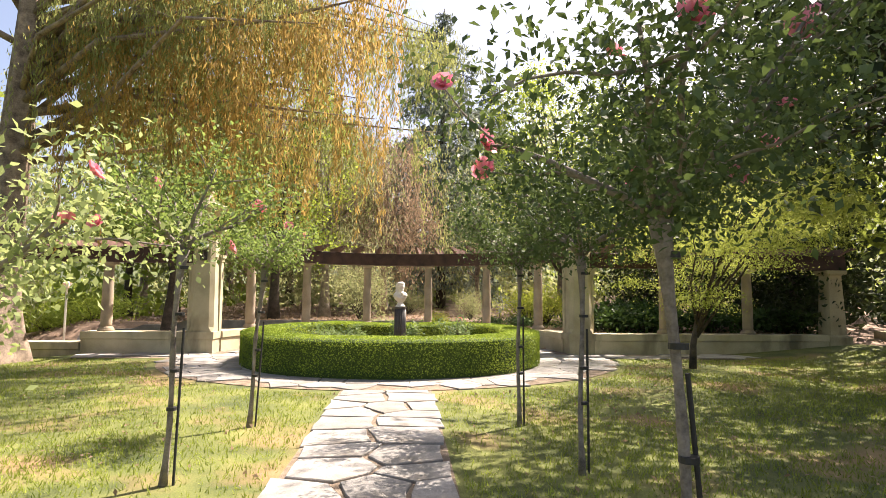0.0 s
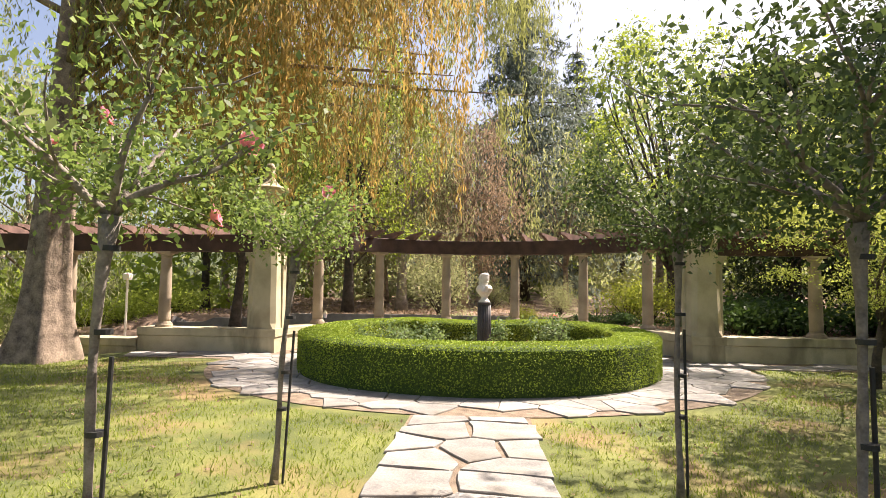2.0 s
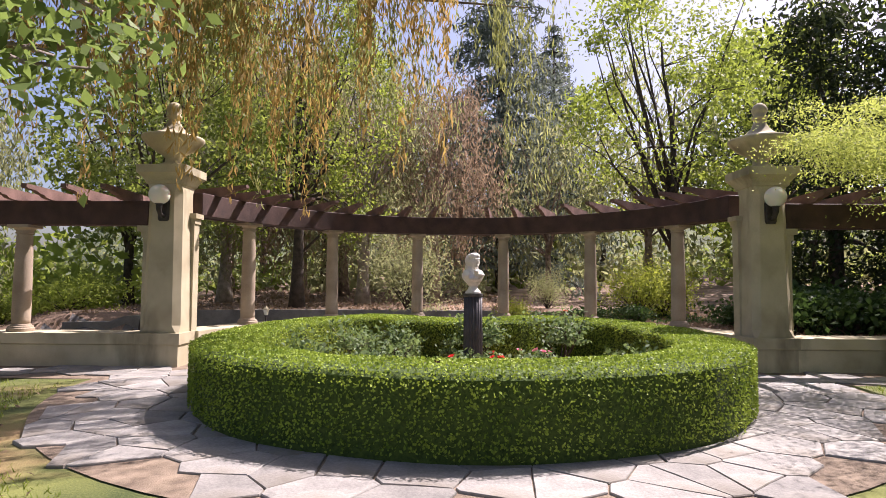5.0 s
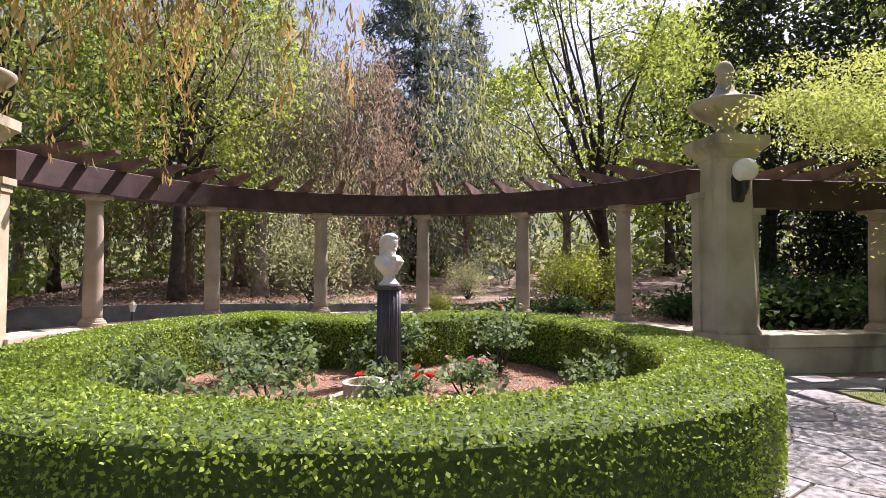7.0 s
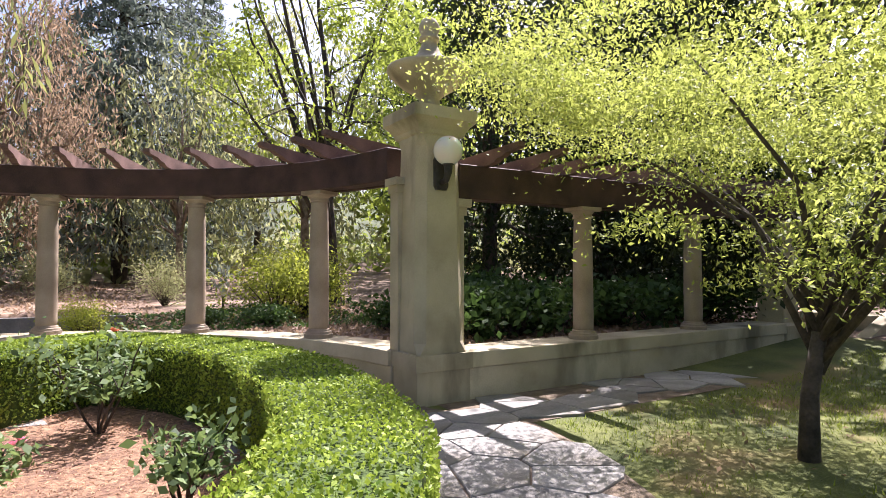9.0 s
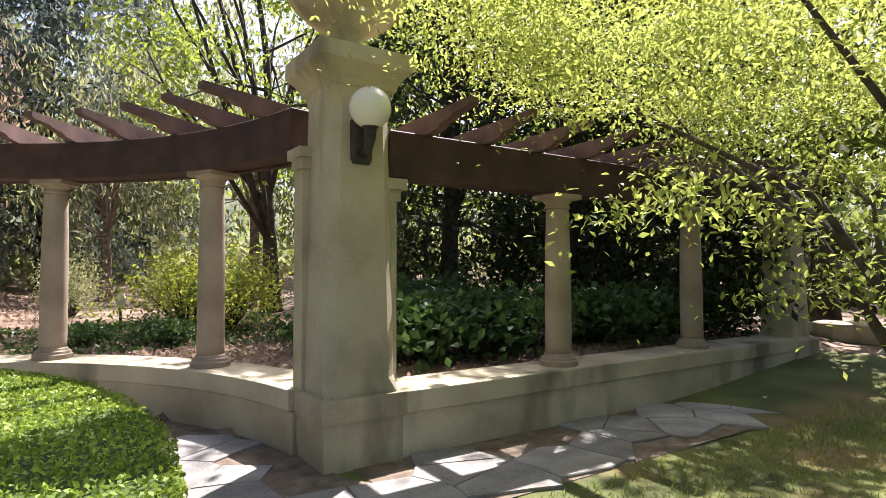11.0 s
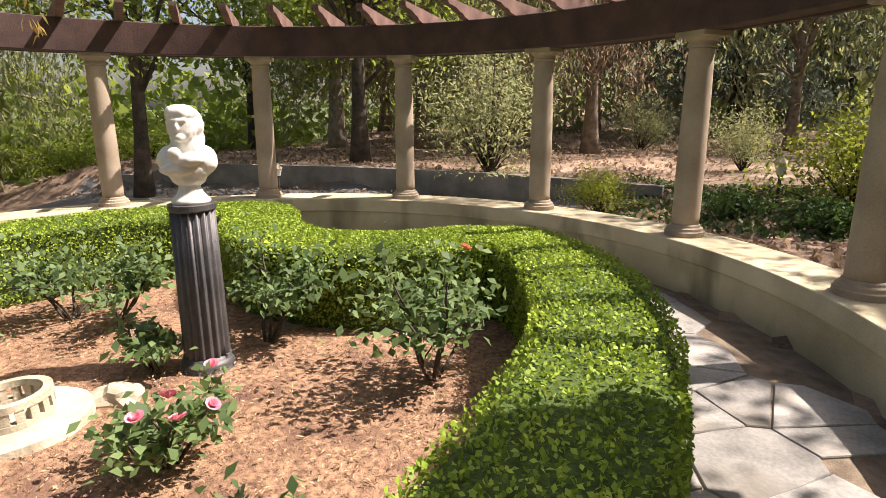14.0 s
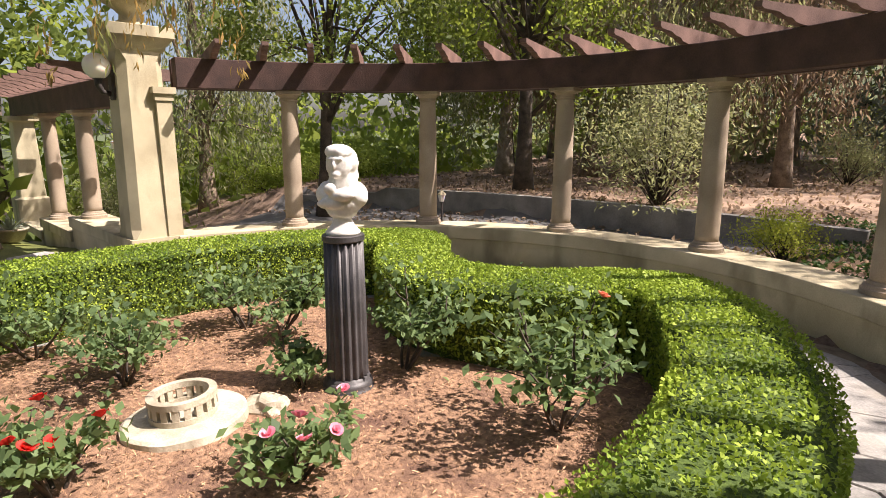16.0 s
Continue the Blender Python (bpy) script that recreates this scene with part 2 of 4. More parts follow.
def square_stack(profile, chamfer=0.0):
    """A square shape from (half width, height, chamfer) rings."""
    v, f = [], []
    for h, z, c in profile:
        for x, y in ((1, -1), (1, 1), (-1, 1), (-1, -1)):
            p = (x * h, y * h)
            if (x, y) in ((1, -1), (-1, 1)):
                v += [(x * (h - c), y * h, z), (x * h, y * (h - c), z)]
            else:
                v += [(x * h, y * (h - c), z), (x * (h - c), y * h, z)]
    for j in range(len(profile) - 1):
        for i in range(8):
            f.append((j * 8 + i, j * 8 + (i + 1) % 8, (j + 1) * 8 + (i + 1) % 8, (j + 1) * 8 + i))
    f.append(tuple(range(7, -1, -1)))
    f.append(tuple(range((len(profile) - 1) * 8, len(profile) * 8)))
    return v, f


def box_bm(bm, lo, hi, bevel=0.01, m=None):
    g = bmesh.ops.create_cube(bm, size=1.0)
    c = [(a + b) / 2 for a, b in zip(lo, hi)]
    s = [b - a for a, b in zip(lo, hi)]
    for q in g["verts"]:
        q.co = Vector([c[i] + q.co[i] * s[i] for i in range(3)])
    if bevel:
        es = list({e for q in g["verts"] for e in q.link_edges})
        r = bmesh.ops.bevel(bm, geom=es, offset=bevel, segments=1, affect="EDGES")
        vs = r["verts"]
    else:
        vs = g["verts"]
    if m:
        bmesh.ops.transform(bm, matrix=m, verts=list({q for q in vs}))


def part(name, me, parent, m=None, label=""):
    ob = new(name, me)
    ob.parent = parent
    if m is not None:
        ob.matrix_basis = m
    return tagged(ob, label) if label else ob


def arc_solid(r0, r1, z0, z1, a0, a1, n):
    """(verts, faces) of a curved bar, radii r0 to r1, heights z0 to z1, angles in degrees."""
    v, f = [], []
    for i in range(n + 1):
        a = radians(a0 + (a1 - a0) * i / n)
        for r, z in ((r0, z0), (r1, z0), (r1, z1), (r0, z1)):
            v.append((r * math.cos(a), r * math.sin(a), z))
    for i in range(n):
        for k in range(4):
            f.append((i * 4 + k, i * 4 + (k + 1) % 4, i * 4 + 4 + (k + 1) % 4, i * 4 + 4 + k))
    f += [(3, 2, 1, 0), tuple(n * 4 + k for k in range(4))]
    return v, f


def tube(path, radii, n=8):
    """(verts, faces) of a tapered round limb along the points."""
    v, f = [], []
    pts = [Vector(p) for p in path]
    for i, p in enumerate(pts):
        d = (pts[min(i + 1, len(pts) - 1)] - pts[max(i - 1, 0)]).normalized()
        x = d.orthogonal().normalized() if i == 0 else (x - d * x.dot(d)).normalized()
        y = d.cross(x)
        for k in range(n):
            a = 2 * math.pi * k / n
            v.append(p + (x * math.cos(a) + y * math.sin(a)) * radii[i])
    for i in range(len(pts) - 1):
        for k in range(n):
            f.append((i * n + k, i * n + (k + 1) % n, i * n + n + (k + 1) % n, i * n + n + k))
    f.append(tuple(range(n - 1, -1, -1)))
    f.append(tuple(range((len(pts) - 1) * n, len(pts) * n)))
    return v, f


def joined(shapes):
    v, f = [], []
    for a, b in shapes:
        o = len(v)
        v += list(a)
        f += [tuple(i + o for i in q) for q in b]
    return v, f


def limb(rnd, start, way, length, r0, r1, bend=0.25, steps=5):
    p, d = Vector(start), Vector(way).normalized()
    path, rad = [p.copy()], [r0]
    for i in range(steps):
        d = (d + Vector([rnd.uniform(-bend, bend) for _ in range(3)])).normalized()
        p = p + d * length / steps
        path.append(p.copy()); rad.append(r0 + (r1 - r0) * (i + 1) / steps)
    return path, rad

# ---- the lie of the land ----
def smooth(a, b, x):
    t = np.clip((x - a) / (b - a), 0, 1)
    return t * t * (3 - 2 * t)


def road_wall(x):
    return 8.3 - 0.03 * (x + 2) ** 2


def land(x, y):
    """Height of the ground: a flat garden, a raised bed behind the seat walls, a road, and a wooded slope beyond."""
    x, y = np.asarray(x, float), np.asarray(y, float)
    r = np.hypot(x, y)
    behind = np.where(np.abs(x) < 4.9, smooth(5.0, 5.2, np.where(y > 0, r, 0)), smooth(0.5, 0.75, y))
    east = smooth(-0.5, 3.5, x)
    bed = behind * (0.46 * east + 0.02) + behind * 0.35 * smooth(6, 12, x) * smooth(1, 6, y)
    ang = np.degrees(np.arctan2(x - 2, y))
    far = smooth(-46, -32, ang) * 0.05 * np.maximum(0, np.hypot(x - 2, y) - 17) * smooth(2, 12, y + 0.5 * x + 4)
    valley = -0.1 * np.clip(-x - 14, 0, 22) * smooth(0, 4, y) * (1 - smooth(12, 22, y))
    roll = 0.05 * np.sin(x * 0.7 + 1) * np.sin(y * 0.5) * smooth(5.5, 9, r) * smooth(1, 3, np.abs(x) - 0.9)
    bank = 0.35 * smooth(8, 14, x) * (1 - behind) * smooth(-9, -1, y)
    terrace = 0.5 * smooth(0.05, 0.3, y - road_wall(x)) * (1 - smooth(0.5, 3, x)) * smooth(-14, -11, x)
    ridge = 10 * smooth(48, 100, np.hypot(x - 2, y)) * smooth(-42, -30, ang)
    fall = -0.13 * np.clip(-x - 7.9, 0, 6) * smooth(-0.6, 0.1, y) * (1 - smooth(4, 7, y))
    return fall + ridge + terrace + bed + np.clip(far, 0, 26) + valley + roll + bank


def ground():
    c = np.concatenate([-np.geomspace(26, 600, 26)[::-1], np.arange(-25, 25.01, 0.45), np.geomspace(26, 600, 26)])
    n = len(c)
    X, Y = np.meshgrid(c, c, indexing="ij")
    Z = land(X, Y)
    v = np.stack([X, Y, Z], -1).reshape(-1, 3)
    i, j = np.meshgrid(np.arange(n - 1), np.arange(n - 1), indexing="ij")
    q = np.stack([i * n + j, (i + 1) * n + j, (i + 1) * n + j + 1, i * n + j + 1], -1).reshape(-1, 4)
    me = big_mesh("ground", v, q, "lawn")
    me.materials.append(M["litter"]); me.materials.append(M["asphalt"]); me.materials.append(M["woods"])
    mid = v[q].mean(1)
    x, y = mid[:, 0], mid[:, 1]
    r = np.hypot(x, y)
    idx = np.zeros(len(q), np.int32)
    idx[(y > 0.1) & ((r > 4.5) | (y > 5)) & (x > -16) | (x > 13)] = 1
    idx[(y > 2.5) & (r > 5.0) & (y < road_wall(x) + 0.1) & (x > -11) & (x < 1.2)] = 2
    idx[np.hypot(x - 2, y) > 42] = 3
    me.polygons.foreach_set("material_index", idx)
    me.polygons.foreach_set("use_smooth", [True] * len(q))
    tagged(new("ground", me), "lawn and leaf-strewn garden ground with a strip of asphalt road", "ground", kind="structure")


ground()

# ---- hedge plan: a heart, its notch towards the wall ----
HALF = [(0.0, 1.78), (0.55, 1.95), (1.1, 2.5), (1.75, 2.72), (2.5, 2.15), (3.15, 1.0), (3.42, -0.4), (3.34, -1.9), (2.94, -3.2), (1.9, -4.3), (0.0, -4.85)]


def ring_curve(half, n=16):
    """A smooth closed curve through the points and their mirror images."""
    pts = [np.array(p) for p in half] + [np.array((-p[0], p[1])) for p in half[-2:0:-1]]
    out = []
    k = len(pts)
    for i in range(k):
        a, b, c, d = pts[i - 1], pts[i], pts[(i + 1) % k], pts[(i + 2) % k]
        for s in range(n):
            t = s / n
            out.append(0.5 * (2 * b + (c - a) * t + (2 * a - 5 * b + 4 * c - d) * t * t + (3 * b - a - 3 * c + d) * t ** 3))
    return np.array(out)


OUTER = ring_curve(HALF)
tang = unit(np.roll(OUTER, -1, 0) - np.roll(OUTER, 1, 0))
INW = np.stack([tang[:, 1], -tang[:, 0]], 1)       # towards the inside
HEDGE_W, HEDGE_H = 0.77, 0.74
INNER = OUTER + INW * HEDGE_W


def inside(p, poly):
    """Which of the points lie within the closed curve."""
    x, y = p[:, 0][:, None], p[:, 1][:, None]
    a, b = poly, np.roll(poly, -1, 0)
    cross = ((a[:, 1] > y) != (b[:, 1] > y)) & (x < (b[:, 0] - a[:, 0]) * (y - a[:, 1]) / (b[:, 1] - a[:, 1] + 1e-12) + a[:, 0])
    return cross.sum(1) % 2 == 1


# ---- seat walls ----
def seat_wall(name, label, bodies):
    """bodies: lists of (verts, faces) for plinth, body and coping."""
    root = tagged(new(name), label, "wall", kind="structure")
    for pn, shape in bodies:
        me = mesh_of(pn, *shape, "stone")
        ob = part(pn, me, root)
        bv = ob.modifiers.new("bevel", "BEVEL"); bv.width, bv.segments, bv.limit_method = 0.012, 2, "ANGLE"
    return root


def straight(x0, x1, y0, y1, z0, z1):
    v = [(x0, y0, z0), (x1, y0, z0), (x1, y1, z0), (x0, y1, z0), (x0, y0, z1), (x1, y0, z1), (x1, y1, z1), (x0, y1, z1)]
    return v, [(3, 2, 1, 0), (4, 5, 6, 7), (0, 1, 5, 4), (1, 2, 6, 5), (2, 3, 7, 6), (3, 0, 4, 7)]


seat_wall("wall_curved", "curved limestone seat wall with a weathered coping", [
    ("wall_body", arc_solid(4.67, 5.2, -0.15, 0.37, 8.6, 171.4, 72)),
    ("coping", arc_solid(4.63, 5.24, 0.374, 0.555, 8.6, 171.4, 72))])
for nm, x0, x1 in (("wall_east", 5.345, 11.9), ("wall_west", -7.95, -5.345)):
    seat_wall(nm, "straight limestone seat wall under a pergola", [
        ("wall_body", straight(x0, x1, 0.14, 0.66, -0.15, 0.37)),
        ("coping", straight(x0, x1, 0.10, 0.70, 0.374, 0.555))])


for nm, x0, x1, top in (("wall_west_middle", -10.3, -7.96, 0.29), ("wall_west_low", -12.9, -10.31, 0.02)):
    seat_wall(nm, "stepped-down limestone seat wall under a pergola", [
        ("wall_body", straight(x0, x1, 0.14, 0.66, -0.95, top - 0.185)),
        ("coping", straight(x0, x1, 0.10, 0.70, top - 0.181, top))])


# ---- round columns ----
def round_column(height):
    root = new("column")
    h = height
    prof = [(0.135, 0.1), (0.138, 0.2), (0.137, h * 0.4), (0.13, h * 0.7), (0.118, h - 0.17), (0.118, h - 0.15)]
    base = [(0.2, 0.0), (0.2, 0.05), (0.185, 0.06), (0.18, 0.085), (0.155, 0.095), (0.15, 0.115), (0.137, 0.125)]
    cap = [(0.119, h - 0.15), (0.135, h - 0.145), (0.135, h - 0.125), (0.125, h - 0.12), (0.13, h - 0.09), (0.165, h - 0.055)]
    part("shaft", mesh_of("shaft", *lathe(prof, 28), "column", True), root)
    part("base", mesh_of("base", *lathe(base, 28), "column", False), root)
    part("capital", mesh_of("capital", *joined([lathe(cap, 28), square_stack([(0.165, h - 0.055, 0.01), (0.185, h - 0.045, 0.01), (0.185, h, 0.01)])]), "column"), root)
    return tagged(root, "weathered brown limestone column on a seat wall", "column", "columns of the pergola")


COL_R, COL_Z, COL_TOP, WING_TOP = 4.93, 0.555, 2.58, 2.34
first = round_column(COL_TOP - COL_Z)
first.matrix_basis = pose(COL_R * math.cos(radians(90 - 61.25)), COL_R * math.sin(radians(90 - 61.25)), COL_Z, 0, 0, 28.75)
for k in (-36.75, -12.25, 12.25, 36.75, 61.25):
    a = 90 + k
    copy_thing(first, pose(COL_R * math.cos(radians(a)), COL_R * math.sin(radians(a)), COL_Z, 0, 0, a))
wing = round_column(WING_TOP - COL_Z)
wing.matrix_basis = pose(7.38, 0.38, COL_Z)
for x, y, z in ((9.75, 0.38, COL_Z), (-7.45, 0.38, COL_Z)):
    copy_thing(wing, pose(x, y, z))
low = round_column(WING_TOP - 0.29)
low.matrix_basis = pose(-9.85, 0.38, 0.29)


# ---- square piers with urns ----
def pier():
    root = new("pier")
    part("base", mesh_of("base", *square_stack([(0.345, -0.15, 0.0), (0.345, 0.37, 0.0), (0.37, 0.376, 0.0), (0.37, 0.558, 0.0)]), "stone"), root)
    part("shaft", mesh_of("shaft", *square_stack([(0.325, 0.558, 0.03), (0.322, 0.68, 0.1), (0.28, 2.9, 0.1), (0.28, 3.02, 0.03)]), "stone"), root)
    part("cap", mesh_of("cap", *square_stack([(0.28, 3.02, 0.0), (0.3, 3.04, 0.0), (0.31, 3.08, 0.0), (0.35, 3.14, 0.0), (0.41, 3.2, 0.0), (0.41, 3.33, 0.0), (0.35, 3.345, 0.0)]), "stone"), root)
    part("side_pilaster", mesh_of("side_pilaster", *joined([straight(0.27, 0.39, -0.15, 0.17, 0.558, 2.14), straight(0.27, 0.42, -0.17, 0.19, 2.14, 2.24), straight(0.27, 0.47, -0.2, 0.22, 2.24, 2.335)]), "stone"), root)
    part("inner_pilaster", mesh_of("inner_pilaster", *joined([straight(-0.35, -0.26, 0.12, 0.32, 0.558, 2.4), straight(-0.37, -0.26, 0.1, 0.34, 2.4, 2.49), straight(-0.4, -0.26, 0.07, 0.37, 2.49, 2.575)]), "stone"), root)
    urn = [(0.2, 3.345), (0.2, 3.4), (0.13, 3.43), (0.12, 3.5), (0.18, 3.56), (0.34, 3.66), (0.47, 3.78), (0.505, 3.83), (0.5, 3.86), (0.4, 3.885), (0.24, 3.95), (0.14, 4.05), (0.1, 4.14), (0.085, 4.2),
           (0.12, 4.21), (0.12, 4.25), (0.09, 4.27), (0.12, 4.33), (0.125, 4.38), (0.09, 4.45), (0.03, 4.49)]
    part("urn", mesh_of("urn", *lathe(urn, 40), "stone", True), root, label="lidded limestone urn")
    return tagged(root, "tapered limestone pier topped with a lidded urn", "pier", "piers of the pergola")


p = pier()
p.matrix_basis = pose(5.0, 0.46, 0)
w = copy_thing(p, pose(-5.0, 0.46, 0))
w.scale = (-1, 1, 1)


def end_pier():
    root = new("end_pier")
    part("shaft", mesh_of("shaft", *square_stack([(0.34, 0.0, 0.02), (0.34, 0.5, 0.02), (0.25, 0.55, 0.02), (0.2, 2.2, 0.02), (0.3, 2.24, 0.02), (0.3, 2.34, 0.02)]), "stone"), root)
    return tagged(root, "plain square limestone end pier carrying pergola beams", "pier", "end piers of the pergola")


e = end_pier()
e.matrix_basis = pose(12.25, 0.45, 0)
copy_thing(e, pose(-12.45, 0.4, 0.0))


# ---- lamps on the piers ----
def globe_lamp():
    root = new("globe_lamp")
    part("back_plate", mesh_of("back_plate", *square_stack([(0.07, -0.4, 0.02), (0.09, -0.36, 0.03), (0.09, -0.06, 0.03), (0.07, -0.02, 0.02)]), "iron"), root, Matrix.Translation((0, 0.16, 0)) @ Matrix.Diagonal((1, 0.3, 1, 1)))
    arm = tube([(0, 0.13, -0.32), (0, 0.04, -0.3), (0, 0.0, -0.22), (0, 0.0, -0.1)], [0.035, 0.035, 0.045, 0.055], 10)
    part("bracket", mesh_of("bracket", *joined([arm, lathe([(0.06, -0.14), (0.085, -0.11), (0.095, -0.085), (0.08, -0.08)], 20)]), "iron", True), root)
    s = [(0.002, -0.16)] + [(0.165 * math.sin(t), -0.165 * math.cos(t) + 0.02) for t in np.linspace(0.25, math.pi - 0.02, 16)]
    part("globe", mesh_of("globe", *lathe(s, 28), "globe", True), root, label="white opal glass globe")
    return tagged(root, "wall lamp with opal globe on a dark iron bracket", "wall lamp", "lamps on the piers")


g = globe_lamp()
g.matrix_basis = pose(4.98, 0.0, 2.8)
copy_thing(g, pose(-4.98, 0.0, 2.8))


# ---- pergola timber ----
def rafter_mesh(length, tail):
    """A rafter along +x, its inner tail at x = 0 cut to a curve, in the lighter timber tone."""
    prof = [(0.0, 0.17), (length, 0.17), (length, 0.03), (length - 0.05, 0.0), (tail, 0.0), (tail - 0.1, 0.015), (tail - 0.16, 0.05), (tail - 0.24, 0.055), (tail - 0.34, 0.09), (0.03, 0.1), (0.0, 0.12)]
    w = 0.045
    v = [(x, -w, z) for x, z in prof] + [(x, w, z) for x, z in prof]
    n = len(prof)
    f = [tuple(range(n)), tuple(range(2 * n - 1, n - 1, -1))] + [(i, n + i, n + (i + 1) % n, (i + 1) % n) for i in range(n)]
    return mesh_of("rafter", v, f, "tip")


def pergola():
    root = tagged(new("pergola_curved"), "curved pergola of dark red-brown stained timber beams and rafters", "pergola")
    for r0, r1 in ((4.72, 4.97), (5.06, 5.14)):
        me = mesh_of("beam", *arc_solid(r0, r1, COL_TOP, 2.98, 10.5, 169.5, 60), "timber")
        ob = part("beam", me, root)
        bv = ob.modifiers.new("bevel", "BEVEL"); bv.width, bv.segments, bv.limit_method = 0.008, 1, "ANGLE"
    me = rafter_mesh(1.5, 0.56)
    k = 0
    a = 16.5
    while a <= 163.6:
        part("rafter", me, root, pose(4.12 * math.cos(radians(a)), 4.12 * math.sin(radians(a)), 3.0, 0, 1.6 + 0.6 * math.sin(a * 7), a))
        a += 8.1667
    return root


pergola()


def wing_pergola(x0, x1):
    root = tagged(new("pergola_wing"), "straight pergola of dark stained timber beams and rafters", "pergola", "wings of the pergola")
    for y in (0.3,):
        bm = bmesh.new()
        box_bm(bm, (min(x0, x1), y - 0.03, WING_TOP), (max(x0, x1), y + 0.22, 2.75), 0.01)
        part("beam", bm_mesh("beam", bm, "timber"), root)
    me = rafter_mesh(1.6, 0.56)
    n = int(abs(x1 - x0) / 0.62)
    for i in range(n):
        x = x0 + (x1 - x0) * (i + 0.6) / n
        part("rafter", me, root, pose(x, -0.4, 2.76, 0, 1.0, 90))
    return root


wing_pergola(5.3, 12.6)
wing_pergola(-5.3, -12.8)


# ---- pedestal with bust, model, stone ----
def pedestal_bust():
    root = new("pedestal")
    n = 80
    shaft = [(0.16, 0.13), (0.16, 0.14), (0.156, 0.6), (0.15, 1.19)]
    part("shaft", mesh_of("shaft", *lathe(shaft, 160, 18, 0.02), "slate", True), root)
    base = [(0.2, 0.0), (0.2, 0.035), (0.186, 0.04), (0.194, 0.07), (0.18, 0.1), (0.165, 0.105), (0.166, 0.13)]
    part("base", mesh_of("base", *lathe(base, 40), "slate", True), root)
    part("top", mesh_of("top", *lathe([(0.151, 1.19), (0.158, 1.2), (0.158, 1.235), (0.14, 1.24)], 40), "slate"), root)
    tagged(root, "dark fluted column pedestal standing in the mulch", "pedestal")
    root.matrix_basis = pose(0.14, 0.12, 0)
    bust = new("bust")
    foot = [(0.125, 0.0), (0.13, 0.02), (0.115, 0.035), (0.085, 0.07), (0.07, 0.11), (0.075, 0.14), (0.095, 0.155)]
    part("socle", mesh_of("socle", *lathe(foot, 32), "marble", True), bust)
    bm = bmesh.new()
    blobs = [((0, 0.01, 0.25), (0.165, 0.125, 0.115)), ((0, 0, 0.17), (0.115, 0.1, 0.06)), ((-0.115, 0.01, 0.29), (0.08, 0.09, 0.1)), ((0.115, 0.01, 0.29), (0.08, 0.09, 0.1)),
             ((-0.04, -0.105, 0.235), (0.11, 0.045, 0.04)), ((0.045, -0.115, 0.3), (0.1, 0.045, 0.04)), ((-0.03, -0.135, 0.345), (0.045, 0.035, 0.045)),
             ((0, 0.02, 0.4), (0.1, 0.09, 0.1)), ((0, -0.015, 0.52), (0.098, 0.11, 0.125)), ((0, 0.035, 0.53), (0.12, 0.105, 0.125)), ((0, 0.05, 0.43), (0.115, 0.08, 0.1)),
             ((0, -0.128, 0.51), (0.016, 0.022, 0.032)), ((0, -0.112, 0.555), (0.065, 0.022, 0.016)), ((0, -0.105, 0.445), (0.038, 0.03, 0.026)), ((0, -0.03, 0.6), (0.1, 0.095, 0.06))]
    for c, s in blobs:
        bmesh.ops.create_icosphere(bm, subdivisions=3, radius=1.0, matrix=Matrix.Translation(c) @ Matrix.Diagonal((*s, 1)))
    ob = part("figure", bm_mesh("figure", bm, "marble", True), bust)
    rm = ob.modifiers.new("remesh", "REMESH"); rm.mode, rm.voxel_size, rm.use_smooth_shade = "VOXEL", 0.009, True
    tx = bpy.data.textures.new("folds", "CLOUDS"); tx.noise_scale, tx.noise_depth = 0.07, 3
    dp = ob.modifiers.new("folds", "DISPLACE"); dp.texture, dp.strength, dp.mid_level = tx, 0.018, 0.5
    sm = ob.modifiers.new("smooth", "SMOOTH"); sm.iterations, sm.factor = 2, 0.5
    tagged(bust, "draped white marble bust on a dark fluted pedestal", "bust")
    bust.matrix_basis = pose(0.14, 0.12, 1.24, 0, 0, 32)


pedestal_bust()


def arena_model():
    root = new("arena_model")
    v, f = lathe([(0.4, -0.02), (0.41, 0.03), (0.405, 0.085), (0.38, 0.1), (0.2, 0.11), (0.0, 0.11)], 48)
    v = [(x * (1 + 0.02 * noise.noise((x * 4, y * 4, 1))), y * (1 + 0.02 * noise.noise((x * 4, y * 4, 5))), z + 0.008 * noise.noise((x * 7, y * 7, z * 7))) for x, y, z in v]
    part("slab", mesh_of("slab", v, f, "concrete"), root, label="round pale concrete slab with chipped rim")
    shapes = [arc_solid(0.175, 0.225, 0.105, 0.145, 0, 360, 40), arc_solid(0.175, 0.225, 0.22, 0.262, 0, 360, 40)]
    for i in range(18):
        shapes.append(arc_solid(0.18, 0.22, 0.14, 0.225, i * 20, i * 20 + 12, 2))
    part("ring", mesh_of("ring", *joined(shapes), "concrete"), root, label="tan arcaded ring with small openings")
    tagged(root, "concrete model of a round arena on a slab in mulch", "garden ornament")
    root.matrix_basis = pose(-0.16, -1.02, 0.0, 2, -2, 0)
    bm = bmesh.new()
    bmesh.ops.create_icosphere(bm, subdivisions=3, radius=1.0)
    for q in bm.verts:
        q.co = Vector((q.co.x * 0.17, q.co.y * 0.12, q.co.z * 0.1)) * (1 + 0.35 * noise.noise(q.co * 1.7))
    tagged(new("rock", bm_mesh("rock", bm, "concrete")), "rough pale rock lying on the mulch", "rock").matrix_basis = pose(0.06, -0.52, 0.05, 0, 0, 20)


arena_model()

